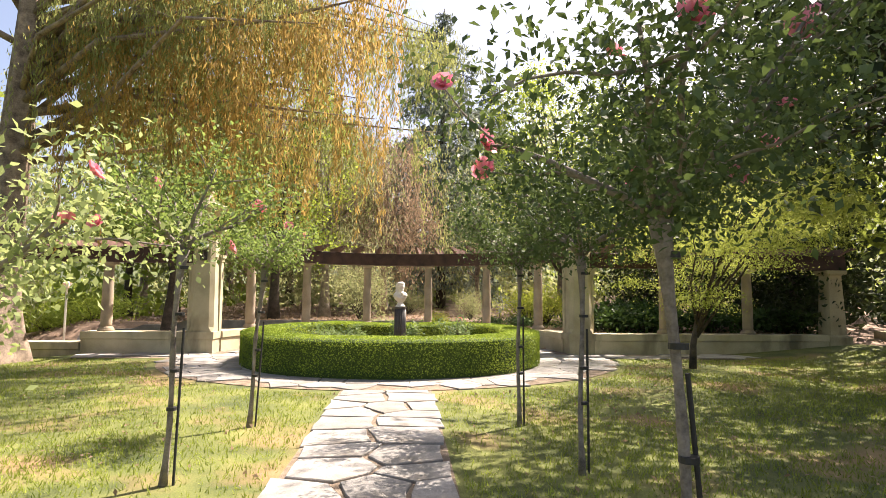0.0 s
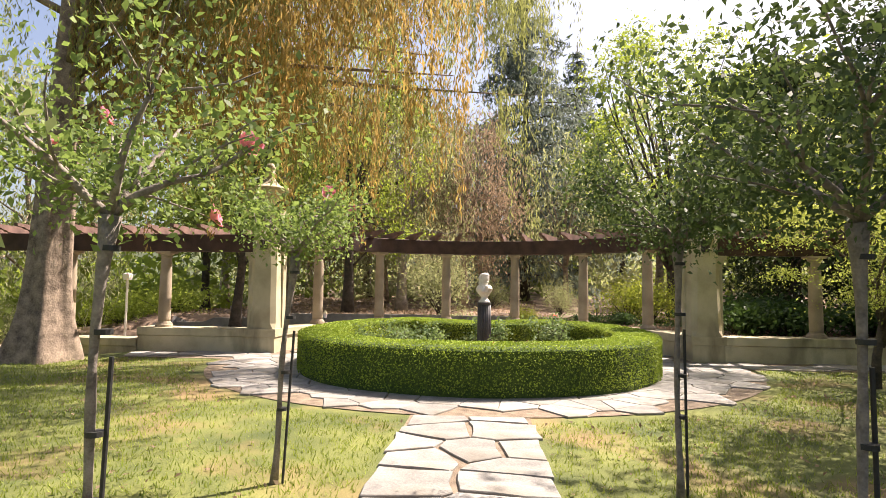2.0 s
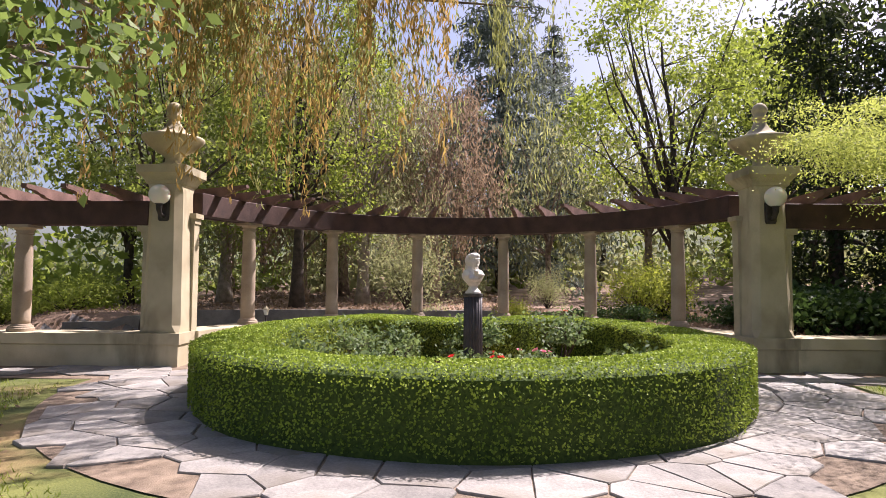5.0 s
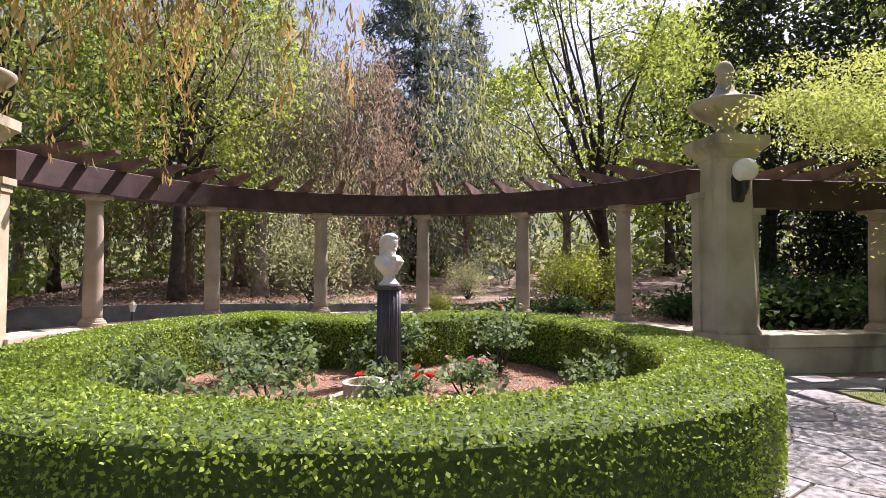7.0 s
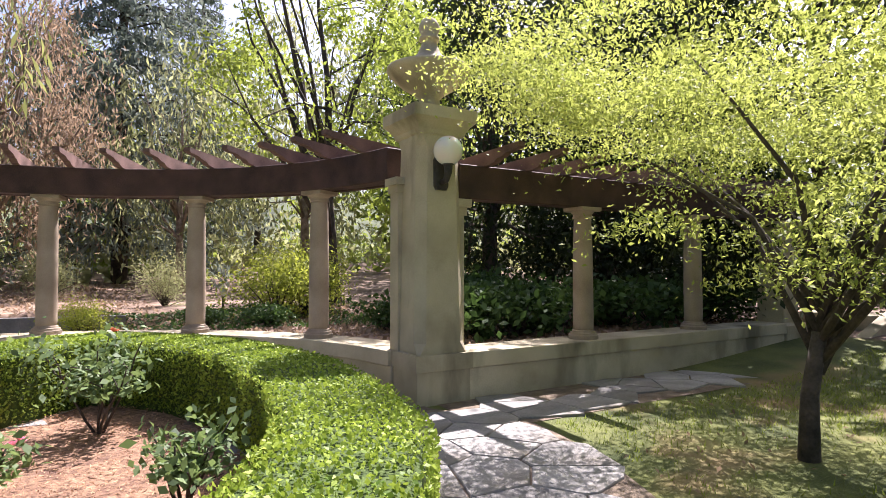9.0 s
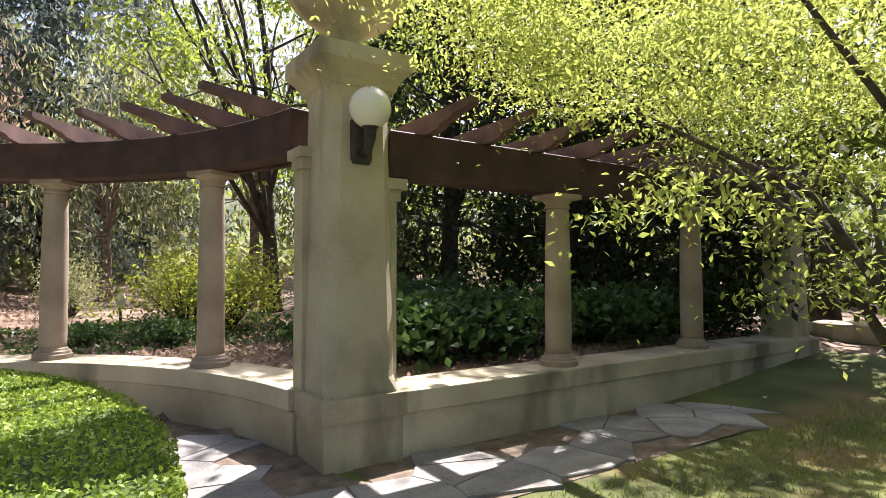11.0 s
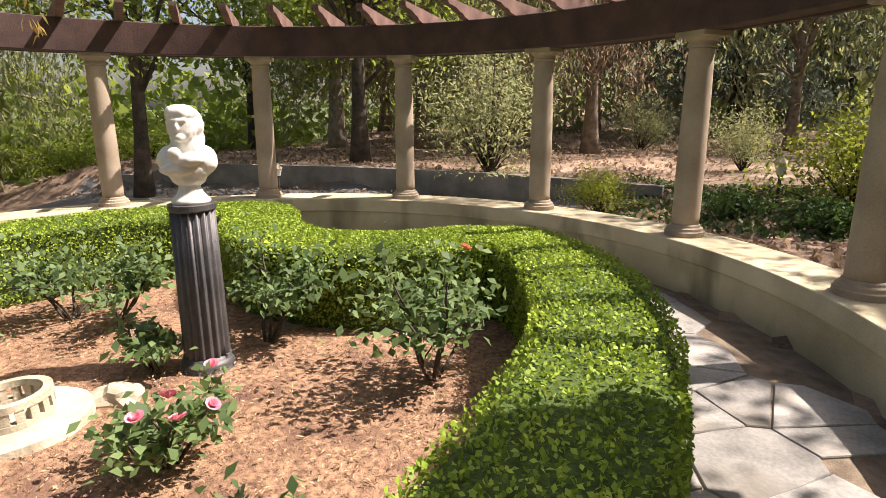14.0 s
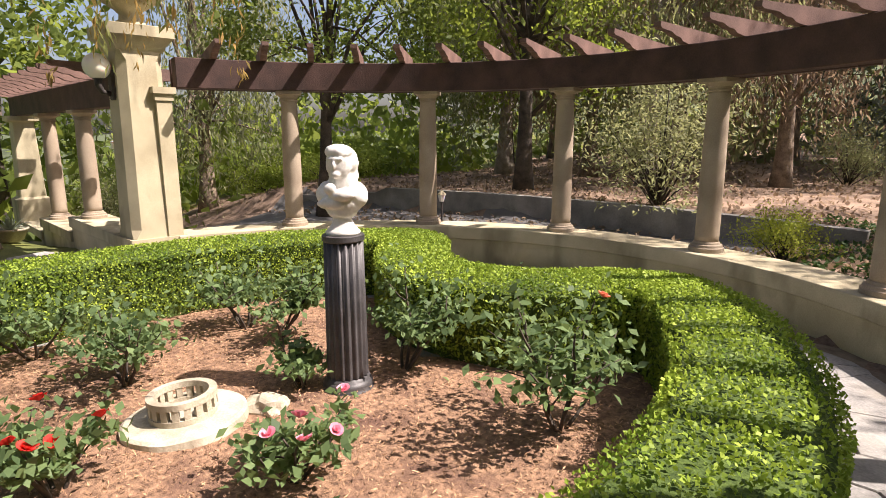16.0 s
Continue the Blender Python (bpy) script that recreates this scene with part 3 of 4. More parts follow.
# ---- hedge ----
def hedge():
    root = tagged(new("hedge"), "clipped heart-shaped box hedge round a rose bed", "hedge")
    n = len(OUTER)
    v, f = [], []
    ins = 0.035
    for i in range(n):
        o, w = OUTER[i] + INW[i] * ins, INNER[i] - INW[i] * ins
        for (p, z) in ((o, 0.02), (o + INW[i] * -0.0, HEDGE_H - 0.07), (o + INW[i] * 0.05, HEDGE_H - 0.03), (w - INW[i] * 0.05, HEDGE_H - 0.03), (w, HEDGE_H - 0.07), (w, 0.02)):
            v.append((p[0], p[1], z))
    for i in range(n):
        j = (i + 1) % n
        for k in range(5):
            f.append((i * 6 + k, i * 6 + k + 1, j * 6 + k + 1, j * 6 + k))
    # closed shell, its dark green stands for shaded foliage behind the leaf gaps
    part("shaded_core", mesh_of("shaded_core", v, f, "core"), root)
    count = 136000
    i = rng.integers(0, n, count)
    t = rng.uniform(0, 1, (count, 1))
    j = (i + 1) % n
    o = OUTER[i] * (1 - t) + OUTER[j] * t
    w = INNER[i] * (1 - t) + INNER[j] * t
    k = unit(INW[i])
    u = rng.uniform(0, 1, count)
    side = HEDGE_H / (2 * HEDGE_H + HEDGE_W)
    P = np.zeros((count, 3)); N = np.zeros((count, 3))
    depth = rng.exponential(0.016, count) - 0.02
    bump = np.array([noise.noise((float(a) * 1.6, float(b) * 1.6, 3.0)) for a, b in o]) * 0.035
    a = u < side
    z = u / side * HEDGE_H
    P[a, :2] = o[a] + k[a] * (depth + bump)[a, None]; P[a, 2] = z[a]; N[a, :2] = -k[a]
    b = (u >= side) & (u < 2 * side)
    z = (u - side) / side * HEDGE_H
    P[b, :2] = w[b] - k[b] * (depth + bump)[b, None]; P[b, 2] = z[b]; N[b, :2] = k[b]
    c = u >= 2 * side
    s = (u - 2 * side) / (1 - 2 * side)
    P[c, :2] = o[c] * (1 - s[c, None]) + w[c] * s[c, None]
    P[c, 2] = HEDGE_H - depth[c] - bump[c] * 0.7 - 0.05 * np.abs(2 * s[c] - 1) ** 8; N[c, 2] = 1
    keep = P[:, 2] > 0.05 + 0.06 * rng.uniform(0, 1, count)
    vv, q = leaves(P[keep], 0.029, 0.66, out=N[keep] * np.where(N[keep][:, 2:] > 0, 0.55, 0.85), up=0.15)
    part("leaves", big_mesh("leaves", vv, q, "hedge"), root, label="small glossy bright green leaves")


hedge()


# ---- mulch bed inside the hedge ----
def mulch():
    n = len(INNER)
    c = np.array((0.0, -1.2))
    v = [(c[0], c[1], 0.05)]
    for k in (0.35, 0.7, 1.0):
        for p in INNER - INW * 0.1:
            q = c + (p - c) * k
            v.append((q[0], q[1], 0.04 + 0.02 * noise.noise((q[0] * 2, q[1] * 2, 0)) - 0.02 * k))
    f = [(0, 1 + i, 1 + (i + 1) % n) for i in range(n)]
    for r in range(2):
        for i in range(n):
            f.append((1 + r * n + i, 1 + r * n + n + i, 1 + r * n + n + (i + 1) % n, 1 + r * n + (i + 1) % n))
    tagged(new("mulch_bed", mesh_of("mulch_bed", v, f, "mulch", True)), "reddish bark mulch covering the rose bed", "ground", kind="structure")
    p = np.stack([rng.uniform(-2.8, 2.8, 36000), rng.uniform(-4.3, 2.2, 36000)], 1)
    p = p[inside(p, INNER)]
    pts = np.column_stack([p, 0.045 + rng.uniform(0, 0.018, len(p))])
    vv, q = leaves(pts, 0.03, 0.24, out=np.tile((0, 0, 0.7), (len(p), 1)), jitter=0.6)
    vv[:, 2] = np.maximum((vv[:, 2] - 0.05) * 0.6 + 0.055, 0.03)
    tagged(new("bark_chips", big_mesh("bark_chips", vv, q, "chip")), "loose reddish-brown bark chips", "mulch", kind="stuff")


mulch()


# ---- roses ----
def blossom(size, rnd):
    """A double rose: rings of cupped petals."""
    v, f = [], []
    for ring, (tilt, cnt, sc) in enumerate(((0.25, 4, 0.45), (0.6, 6, 0.75), (1.05, 7, 1.0))):
        for k in range(cnt):
            a = 2 * math.pi * k / cnt + ring * 0.5 + rnd.uniform(-0.2, 0.2)
            d = Vector((math.cos(a), math.sin(a), 0))
            s = d.cross(Vector((0, 0, 1)))
            up = Vector((0, 0, 1))
            o = len(v)
            L = size * sc
            q1 = d * L * 0.35 * math.sin(tilt) + up * L * 0.4 * math.cos(tilt) * 1.2
            q2 = d * L * math.sin(tilt) * 0.62 + up * L * math.cos(tilt) * 0.75
            v += [Vector((0, 0, 0)), q1 + s * L * 0.36, q2 + s * L * 0.2, q2 - s * L * 0.2, q1 - s * L * 0.36]
            f.append((o, o + 1, o + 2, o + 3, o + 4))
    return v, f


def rose_bush(seed, height, spread, colour, blooms, leaf="rose", count=420):
    rnd = random.Random(seed)
    root = new("rose_bush")
    canes, tips = [], []
    for k in range(rnd.randint(4, 6)):
        a = rnd.uniform(0, 6.28)
        way = Vector((math.cos(a) * 0.6, math.sin(a) * 0.6, 1.0))
        p, r = limb(rnd, (0.03 * math.cos(a), 0.03 * math.sin(a), -0.02), way, height * rnd.uniform(0.75, 1.0), 0.014, 0.005, 0.22, 6)
        canes.append(tube(p, r, 6)); tips.append(p)
        for q in range(2):
            s = p[rnd.randint(2, 4)]
            b = rnd.uniform(0, 6.28)
            p2, r2 = limb(rnd, s, (math.cos(b), math.sin(b), 0.7), spread * 0.7, 0.007, 0.003, 0.25, 4)
            canes.append(tube(p2, r2, 5)); tips.append(p2)
    part("canes", mesh_of("canes", *joined(canes), "darkbark", True), root, label="thorny brown canes")
    pts = []
    for p in tips:
        for s in p[2:]:
            for _ in range(max(2, count // (len(tips) * 4))):
                w = rnd.gauss(0, 1), rnd.gauss(0, 1), rnd.gauss(0, 1)
                c = Vector(s) + Vector(w) * spread * 0.2
                c.z = max(c.z, height * 0.36 + abs(w[2]) * 0.03)
                pts.append(c)
    vv, q = leaves(np.array([tuple(c) for c in pts]), 0.075, 0.6, out=np.tile((0, 0, 0.9), (len(pts), 1)))
    part("foliage", big_mesh("foliage", vv, q, leaf), root, label="toothed green rose leaves")
    tips.sort(key=lambda p: -p[-1].z)
    for k in range(blooms):
        me = mesh_of("blossom", *blossom(rnd.uniform(0.075, 0.095), rnd), colour, True)
        part("blossom", me, root, Matrix.Translation(tips[k % len(tips)][-1] + Vector((rnd.uniform(-.06, .06), rnd.uniform(-.06, .06), 0.02))) @ pose(0, 0, 0, rnd.uniform(-40, 40), rnd.uniform(-40, 40), 0))
    nm = {"pink": "pink", "red": "scarlet", "coral": "coral"}.get(colour, "")
    tagged(root, f"rose bush with {nm} blossoms in bark mulch" if blooms else "leafy green rose bush out of bloom in mulch", "rose bush", "roses in the bed")
    return root


ROSES = [(1.7, 0.72, 0.95, 0.5, "coral", 1, 560), (0.22, 0.62, 0.85, 0.4, "coral", 0, 520), (-1.2, 0.28, 0.8, 0.36, "coral", 0, 420), (-1.72, 0.2, 0.85, 0.4, "coral", 0, 480),
         (-1.12, -1.12, 0.7, 0.42, "coral", 0, 560), (-0.1, -0.14, 0.42, 0.26, "coral", 0, 260), (0.95, -0.83, 0.45, 0.32, "pink", 5, 360), (0.15, -1.85, 0.5, 0.34, "red", 5, 420),
         (-2.3, -1.5, 0.7, 0.4, "coral", 0, 420), (2.14, -1.4, 0.6, 0.3, "coral", 0, 360), (-0.9, -2.6, 0.55, 0.35, "coral", 0, 360), (1.1, -2.4, 0.5, 0.35, "coral", 0, 320), (-1.7, -2.4, 0.6, 0.35, "coral", 0, 340)]
for k, (x, y, h, s, c, b, cnt) in enumerate(ROSES):
    rose_bush(20 + k, h * 1.08, s * 1.08, c, b, "rose", int(cnt * 1.75)).matrix_basis = pose(x, y, 0.03)


def standard_rose(seed, lean, top, colour, blooms, crown=0.62, leaf="roselight", count=2600, size=0.042):
    """A rose grafted high on a staked stem."""
    rnd = random.Random(seed)
    root = new("standard_rose")
    stem = [Vector((lean[0] * t + 0.012 * math.sin(t * 7 + seed), lean[1] * t + 0.012 * math.cos(t * 5 + seed), top * t)) for t in np.linspace(0, 1, 12)]
    rad = [0.036, 0.027] + [0.021 + 0.003 * math.sin(k * 2.1) for k in range(8)] + [0.032, 0.05]
    canes = [tube(stem, rad, 10)]
    ends = []
    for k in range(7):
        a = 2 * math.pi * k / 7 + rnd.uniform(-0.3, 0.3)
        p, r = limb(rnd, stem[-1], (math.cos(a) * 0.9, math.sin(a) * 0.9, 0.8), crown * 1.15, 0.022, 0.007, 0.25, 5)
        canes.append(tube(p, r, 6)); ends.append(p)
        for _ in range(3):
            b = a + rnd.uniform(-1, 1)
            p2, r2 = limb(rnd, p[rnd.randint(1, 4)], (math.cos(b), math.sin(b), rnd.uniform(-0.1, 1.2)), crown * 0.8, 0.009, 0.003, 0.3, 4)
            canes.append(tube(p2, r2, 5)); ends.append(p2)
    part("stem", mesh_of("stem", *joined(canes), "cane", True), root, label="grey woody stem and canes")
    stake = tube([(0.07, 0.02, -0.1), (lean[0] * 0.65 + 0.055, lean[1] * 0.65 + 0.02, top * 0.66)], [0.011, 0.011], 8)
    ties = [tube([(lean[0] * t + 0.02, lean[1] * t, top * t - 0.012), (lean[0] * t + 0.02, lean[1] * t, top * t + 0.012)], [0.04, 0.04], 12) for t in (0.32, 0.48, 0.72, 0.92)]
    part("stake", mesh_of("stake", *joined([stake] + ties), "tie"), root, label="dark stake with black ties")
    pts = []
    per = count // (len(ends) * 4)
    for p in ends:
        for s in p[1:]:
            for _ in range(per):
                pts.append(Vector(s) + Vector((rnd.gauss(0, 1), rnd.gauss(0, 1), rnd.gauss(0, 1))) * crown * 0.17)
    vv, q = leaves(np.array([tuple(c) for c in pts]), size, 0.55, hang=0.15, out=np.tile((0, 0, 0.5), (len(pts), 1)))
    part("foliage", big_mesh("foliage", vv, q, leaf), root, label="loose crown of green rose leaves")
    for k in range(blooms):
        p = ends[(k * 5) % len(ends)][-1]
        me = mesh_of("blossom", *blossom(rnd.uniform(0.09, 0.125), rnd), colour, True)
        part("blossom", me, root, Matrix.Translation(p) @ pose(0, 0, 0, rnd.uniform(-70, 70), rnd.uniform(-70, 70), 0))
    return tagged(root, "standard rose on a staked stem" + (" with pink blossoms" if blooms else " in leaf"), "rose tree", "standard roses beside the path")


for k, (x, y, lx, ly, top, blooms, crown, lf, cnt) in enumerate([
        (-1.57, -10.5, 0.07, 0, 1.85, 4, 0.62, "roselight", 3800), (-1.47, -8.43, 0.11, 0.03, 1.8, 2, 0.5, "roselight", 3400), (1.62, -8.45, 0.01, 0, 1.9, 0, 0.66, "roseshaded", 7600),
        (1.8, -10.3, 0.02, 0, 1.85, 3, 0.78, "roseshaded", 8200), (1.43, -13.05, -0.11, 0.03, 1.8, 18, 0.74, "roseshaded", 11000), (-1.95, -12.6, 0.1, 0.05, 1.3, 9, 0.72, "rosesunlit", 5600)]):
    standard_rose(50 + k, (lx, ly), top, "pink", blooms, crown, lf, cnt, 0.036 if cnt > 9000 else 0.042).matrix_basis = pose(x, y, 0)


# ---- trees ----
def tree(name, label, seed, height, trunk_r, crown_r, crown_base, leaf, bark, leaf_size, count, hang=0.0, aspect=0.4, clumps=60, clump=0.5, lean=(0, 0), fork=0.45, squash=1.0):
    rnd = random.Random(seed)
    root = new(name)
    lim = []
    top = Vector((lean[0], lean[1], height * 0.8))
    n = 10
    stem = [Vector((lean[0] * (i / n) ** 1.3 + 0.1 * math.sin(i + seed) * (i / n), lean[1] * (i / n) ** 1.3 + 0.1 * math.cos(i * 1.3 + seed) * (i / n), -0.2 + height * 0.82 * i / n)) for i in range(n + 1)]
    rad = [trunk_r * (1.5 if i == 0 else 1.15 if i == 1 else 1) * (1 - 0.85 * i / n) for i in range(n + 1)]
    lim.append(tube(stem, rad, 12))
    ends = []
    for k in range(clumps):
        i0 = rnd.randint(max(1, int(n * fork * 0.8)), n - 1)
        a = rnd.uniform(0, 6.283)
        z = rnd.uniform(crown_base, height)
        t = (z - crown_base) / max(height - crown_base, 0.1)
        rr = crown_r * (0.35 + 0.65 * rnd.random() ** 0.5) * math.sqrt(max(0.05, 1 - (2 * t - 0.85) ** 2 / 1.5)) * squash
        end = Vector((lean[0] * 0.7 + rr * math.cos(a), lean[1] * 0.7 + rr * math.sin(a), z))
        ends.append(end)
        if k % 3 == 0:
            s = stem[i0]
            if s.z > end.z + 1.2:
                s = stem[max(2, i0 - 3)]
            m1 = s.lerp(end, 0.4) + Vector((0, 0, 0.25)) + Vector([rnd.uniform(-0.2, 0.2) for _ in range(3)])
            m2 = s.lerp(end, 0.75) + Vector([rnd.uniform(-0.2, 0.2) for _ in range(3)])
            r0 = rad[i0] * 0.45
            lim.append(tube([s, m1, m2, end], [r0, r0 * 0.7, r0 * 0.4, r0 * 0.12], 6))
    part("trunk", mesh_of("trunk", *joined(lim), bark, True), root, label="trunk with branching limbs")
    E0 = np.array([tuple(x) for x in ends])
    pick = rng.integers(0, len(E0), count)
    scale = clump * np.random.default_rng(seed).uniform(0.55, 1.5, len(E0))
    off = rng.normal(size=(count, 3)) * scale[pick][:, None] * np.array([1, 1, 0.7 + 0.6 * hang])
    if hang:
        off[:, 2] -= np.abs(rng.normal(size=count)) * hang * 0.8
    pts = E0[pick] + off
    vv, q = leaves(pts, leaf_size, aspect, hang=hang)
    part("foliage", big_mesh("foliage", vv, q, leaf), root)
    return tagged(root, label, "tree")


def at_land(x, y, turn=0, s=1.0):
    return pose(x, y, float(land(x, y)), 0, 0, turn) @ Matrix.Diagonal((s, s, s, 1))


def put(ob, x, y, turn=0, s=1.0):
    ob.scale = (s, s, s)
    ob.location = (x, y, float(land(x, y)))
    ob.rotation_euler = (0, 0, radians(turn))
    return ob


def copies(ob, spots):
    for x, y, turn, s in spots:
        c = copy_thing(ob, pose(x, y, float(land(x, y)), 0, 0, turn))
        c.scale = (s, s, s)


# Japanese maple: an umbrella of flat leaf pads
def maple():
    rnd = random.Random(3)
    root = new("maple_tree")
    shapes = [tube([(0, 0, -0.1), (0.03, 0, 0.5), (0.1, -0.05, 1.0)], [0.085, 0.065, 0.055], 10)]
    pads = []
    for k in range(170):
        a = rnd.uniform(0, 6.283)
        r = 3.1 * math.sqrt(rnd.uniform(0.01, 1))
        while r * math.cos(a) < -1.8:
            a = rnd.uniform(0, 6.283)
        lo = 0.85 + 0.74 * r
        z = lo + rnd.random() * (4.25 - lo) * 0.95
        if r * math.cos(a) < -1.25:
            z = rnd.uniform(3.0, 4.1)      # the side towards the path is high and open below
        pads.append(Vector((r * math.cos(a), -0.2 + r * math.sin(a), z)))
        if k % 12 == 0:
            s0 = Vector((0.1, -0.05, 0.95))
            s0 = s0 + Vector((0, 0, rnd.uniform(-0.35, 0.3)))
            m = s0.lerp(pads[-1], 0.35) + Vector((rnd.uniform(-.2, .2), rnd.uniform(-.2, .2), 0.2))
            m2 = s0.lerp(pads[-1], 0.7) + Vector((rnd.uniform(-.2, .2), rnd.uniform(-.2, .2), 0.15))
            shapes.append(tube([s0, m, m2, pads[-1]], [0.034, 0.022, 0.013, 0.004], 6))
    part("trunk", mesh_of("trunk", *joined(shapes), "darkbark", True), root, label="slender dark forking trunk")
    P = np.array([tuple(q) for q in pads])
    n = 82000
    k = rng.integers(0, len(P), n)
    off = rng.normal(size=(n, 3)) * np.array([0.3, 0.3, 0.07])
    off[:, 2] -= 0.35 * (off[:, 0] ** 2 + off[:, 1] ** 2)
    vv, q = leaves(P[k] + off, 0.05, 0.42, hang=0.1, out=np.tile((0, 0, 0.8), (n, 1)))
    part("foliage", big_mesh("foliage", vv, q, "maple"), root, label="layered fine yellow-green leaves")
    tagged(root, "spreading maple with fine bright yellow-green leaves", "tree")
    return root


put(maple(), 6.45, -3.0)
# cedars
def cedar(seed, height, radius, count):
    rnd = random.Random(seed)
    root = new("cedar_tree")
    shapes = [tube([(0, 0, -0.3), (0, 0, height * 0.5), (0.1, 0, height)], [0.35, 0.2, 0.03], 10)]
    pts = []
    z = 1.6
    while z < height - 0.3:
        L = radius * (1 - (z / height)) ** 0.75 * rnd.uniform(0.75, 1.15) + 0.25
        for k in range(6):
            a = rnd.uniform(0, 6.28)
            e0 = Vector((math.cos(a) * L, math.sin(a) * L, z - L * 0.22))
            s0 = Vector((0, 0, z))
            shapes.append(tube([s0, s0.lerp(e0, 0.5) + Vector((0, 0, 0.12 * L)), e0], [0.05, 0.035, 0.01], 5))
            m = int(count * L / (radius * height * 1.6)) + 4
            for _ in range(m):
                t = rnd.random() ** 0.7
                c = s0.lerp(e0, t) + Vector((rnd.gauss(0, 0.16 * L * 0.5 + .06), rnd.gauss(0, 0.16 * L * 0.5 + .06), 0.12 * L * 4 * t * (1 - t) - abs(rnd.gauss(0, 0.28))))
                pts.append(tuple(c))
        z += rnd.uniform(0.4, 0.65) * (height / 16)
    part("trunk", mesh_of("trunk", *joined(shapes), "darkbark", True), root)
    vv, q = leaves(np.array(pts), 0.36, 0.3, hang=0.45)
    part("foliage", big_mesh("foliage", vv, q, "cedar"), root, label="drooping blue-green needles")
    return tagged(root, "tall blue-green cedar with drooping tiered branches", "tree")


c1 = put(cedar(4, 21, 7.0, 7500), 2.6, 24)
c2 = put(cedar(5, 20, 4.4, 4000), 7.2, 33)

# trees along the road and on the slope
oak = put(tree("oak_tree", "dark-leaved evergreen oak with black forking trunk", 11, 9.0, 0.17, 2.6, 2.9, "green", "darkbark", 0.13, 13000, 0.1, 0.5, 90, 0.36, (0.6, 0.2)), -7.9, 5.3)
pep = put(tree("pepper_tree", "grey-green drooping pepper tree with pale trunk", 12, 10.0, 0.24, 3.0, 2.3, "olive", "palebark", 0.19, 14000, 0.75, 0.24, 95, 0.4), -3.6, 12.8)
drw = put(tree("dry_tree", "half-dry brownish drooping tree", 13, 9.5, 0.22, 2.7, 2.4, "brown", "bark", 0.19, 13000, 0.8, 0.24, 95, 0.4), -0.9, 15.0)
brt = put(tree("ash_tree", "airy spring-green broadleaf tree with spreading limbs", 14, 11.5, 0.2, 3.6, 3.4, "bright", "darkbark", 0.15, 12000, 0.1, 0.5, 95, 0.36, (-0.4, 0.0), 0.3), 7.4, 10.2)
gum = put(tree("gum_tree", "tall grey-green weeping gum tree", 15, 9.0, 0.26, 2.8, 1.8, "olive", "bark", 0.2, 13000, 0.9, 0.22, 95, 0.42), -15.0, 5.6)
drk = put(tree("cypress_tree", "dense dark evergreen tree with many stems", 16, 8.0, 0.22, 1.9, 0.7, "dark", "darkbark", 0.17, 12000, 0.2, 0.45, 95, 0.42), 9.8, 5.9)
mid = put(tree("broadleaf_tree", "leafy mid-green tree with yellowish shoots", 17, 11.5, 0.2, 3.2, 2.6, "bright", "darkbark", 0.14, 17000, 0.2, 0.5, 110, 0.4), -5.2, 9.4)
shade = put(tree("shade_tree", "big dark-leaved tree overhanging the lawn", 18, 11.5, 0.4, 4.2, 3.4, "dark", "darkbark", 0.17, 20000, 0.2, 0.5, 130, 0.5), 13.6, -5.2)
# two copies added mostly out of view, to shade the lawn right of the path
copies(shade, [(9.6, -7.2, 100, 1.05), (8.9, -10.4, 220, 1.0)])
# the copy closest to the east wing is added to shade the paving there
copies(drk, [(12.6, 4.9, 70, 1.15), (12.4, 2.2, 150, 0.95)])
copies(pep, [(-9.2, 13.6, 90, 1.1)])
copies(drw, [(-6.4, 14.5, 100, 1.1)])
# farther woods: the same kinds, coarser leaves
fo = put(tree("far_oak", "dark green oak in the woods", 21, 10.0, 0.22, 3.2, 2.6, "green", "darkbark", 0.34, 2900, 0.15, 0.5, 70, 0.5), -12.5, 18)
fp = put(tree("far_pepper_tree", "grey-green drooping tree in the woods", 22, 11.0, 0.22, 3.4, 2.4, "olive", "bark", 0.4, 2900, 0.8, 0.25, 70, 0.5), -2.5, 22)
fb = put(tree("far_ash", "light green tree in the woods", 23, 11.0, 0.2, 3.4, 2.8, "bright", "darkbark", 0.34, 2900, 0.15, 0.5, 70, 0.5), 13.5, 14.5)
copies(fo, [(-7.5, 24, 130, 1.3), (15, 20, 60, 1.2), (18, 9, 10, 1.1), (-17, 0.5, 70, 0.9), (0.5, 34, 20, 1.3), (16, 1.5, 200, 1.1), (14.5, -12, 200, 1.2), (-16, -10, 100, 1.2), (-13, 13.5, 10, 1.0)])
copies(fp, [(4.4, 18.5, 140, 0.8), (-11.5, 20, 200, 1.1), (-16, 22, 10, 1.3), (10, 21, 200, 1.1), (-6, 30, 30, 1.3), (-5.5, 19, 80, 1.1), (6, 37, 80, 1.2)])
copies(fb, [(19, 26, 200, 1.3), (22, 16, 10, 1.2), (25, 3, 30, 1.2), (-22, -4, 10, 1.2), (10, 30, 170, 1.2), (-15, 36, 200, 1.5), (25, 36, 20, 1.6)])


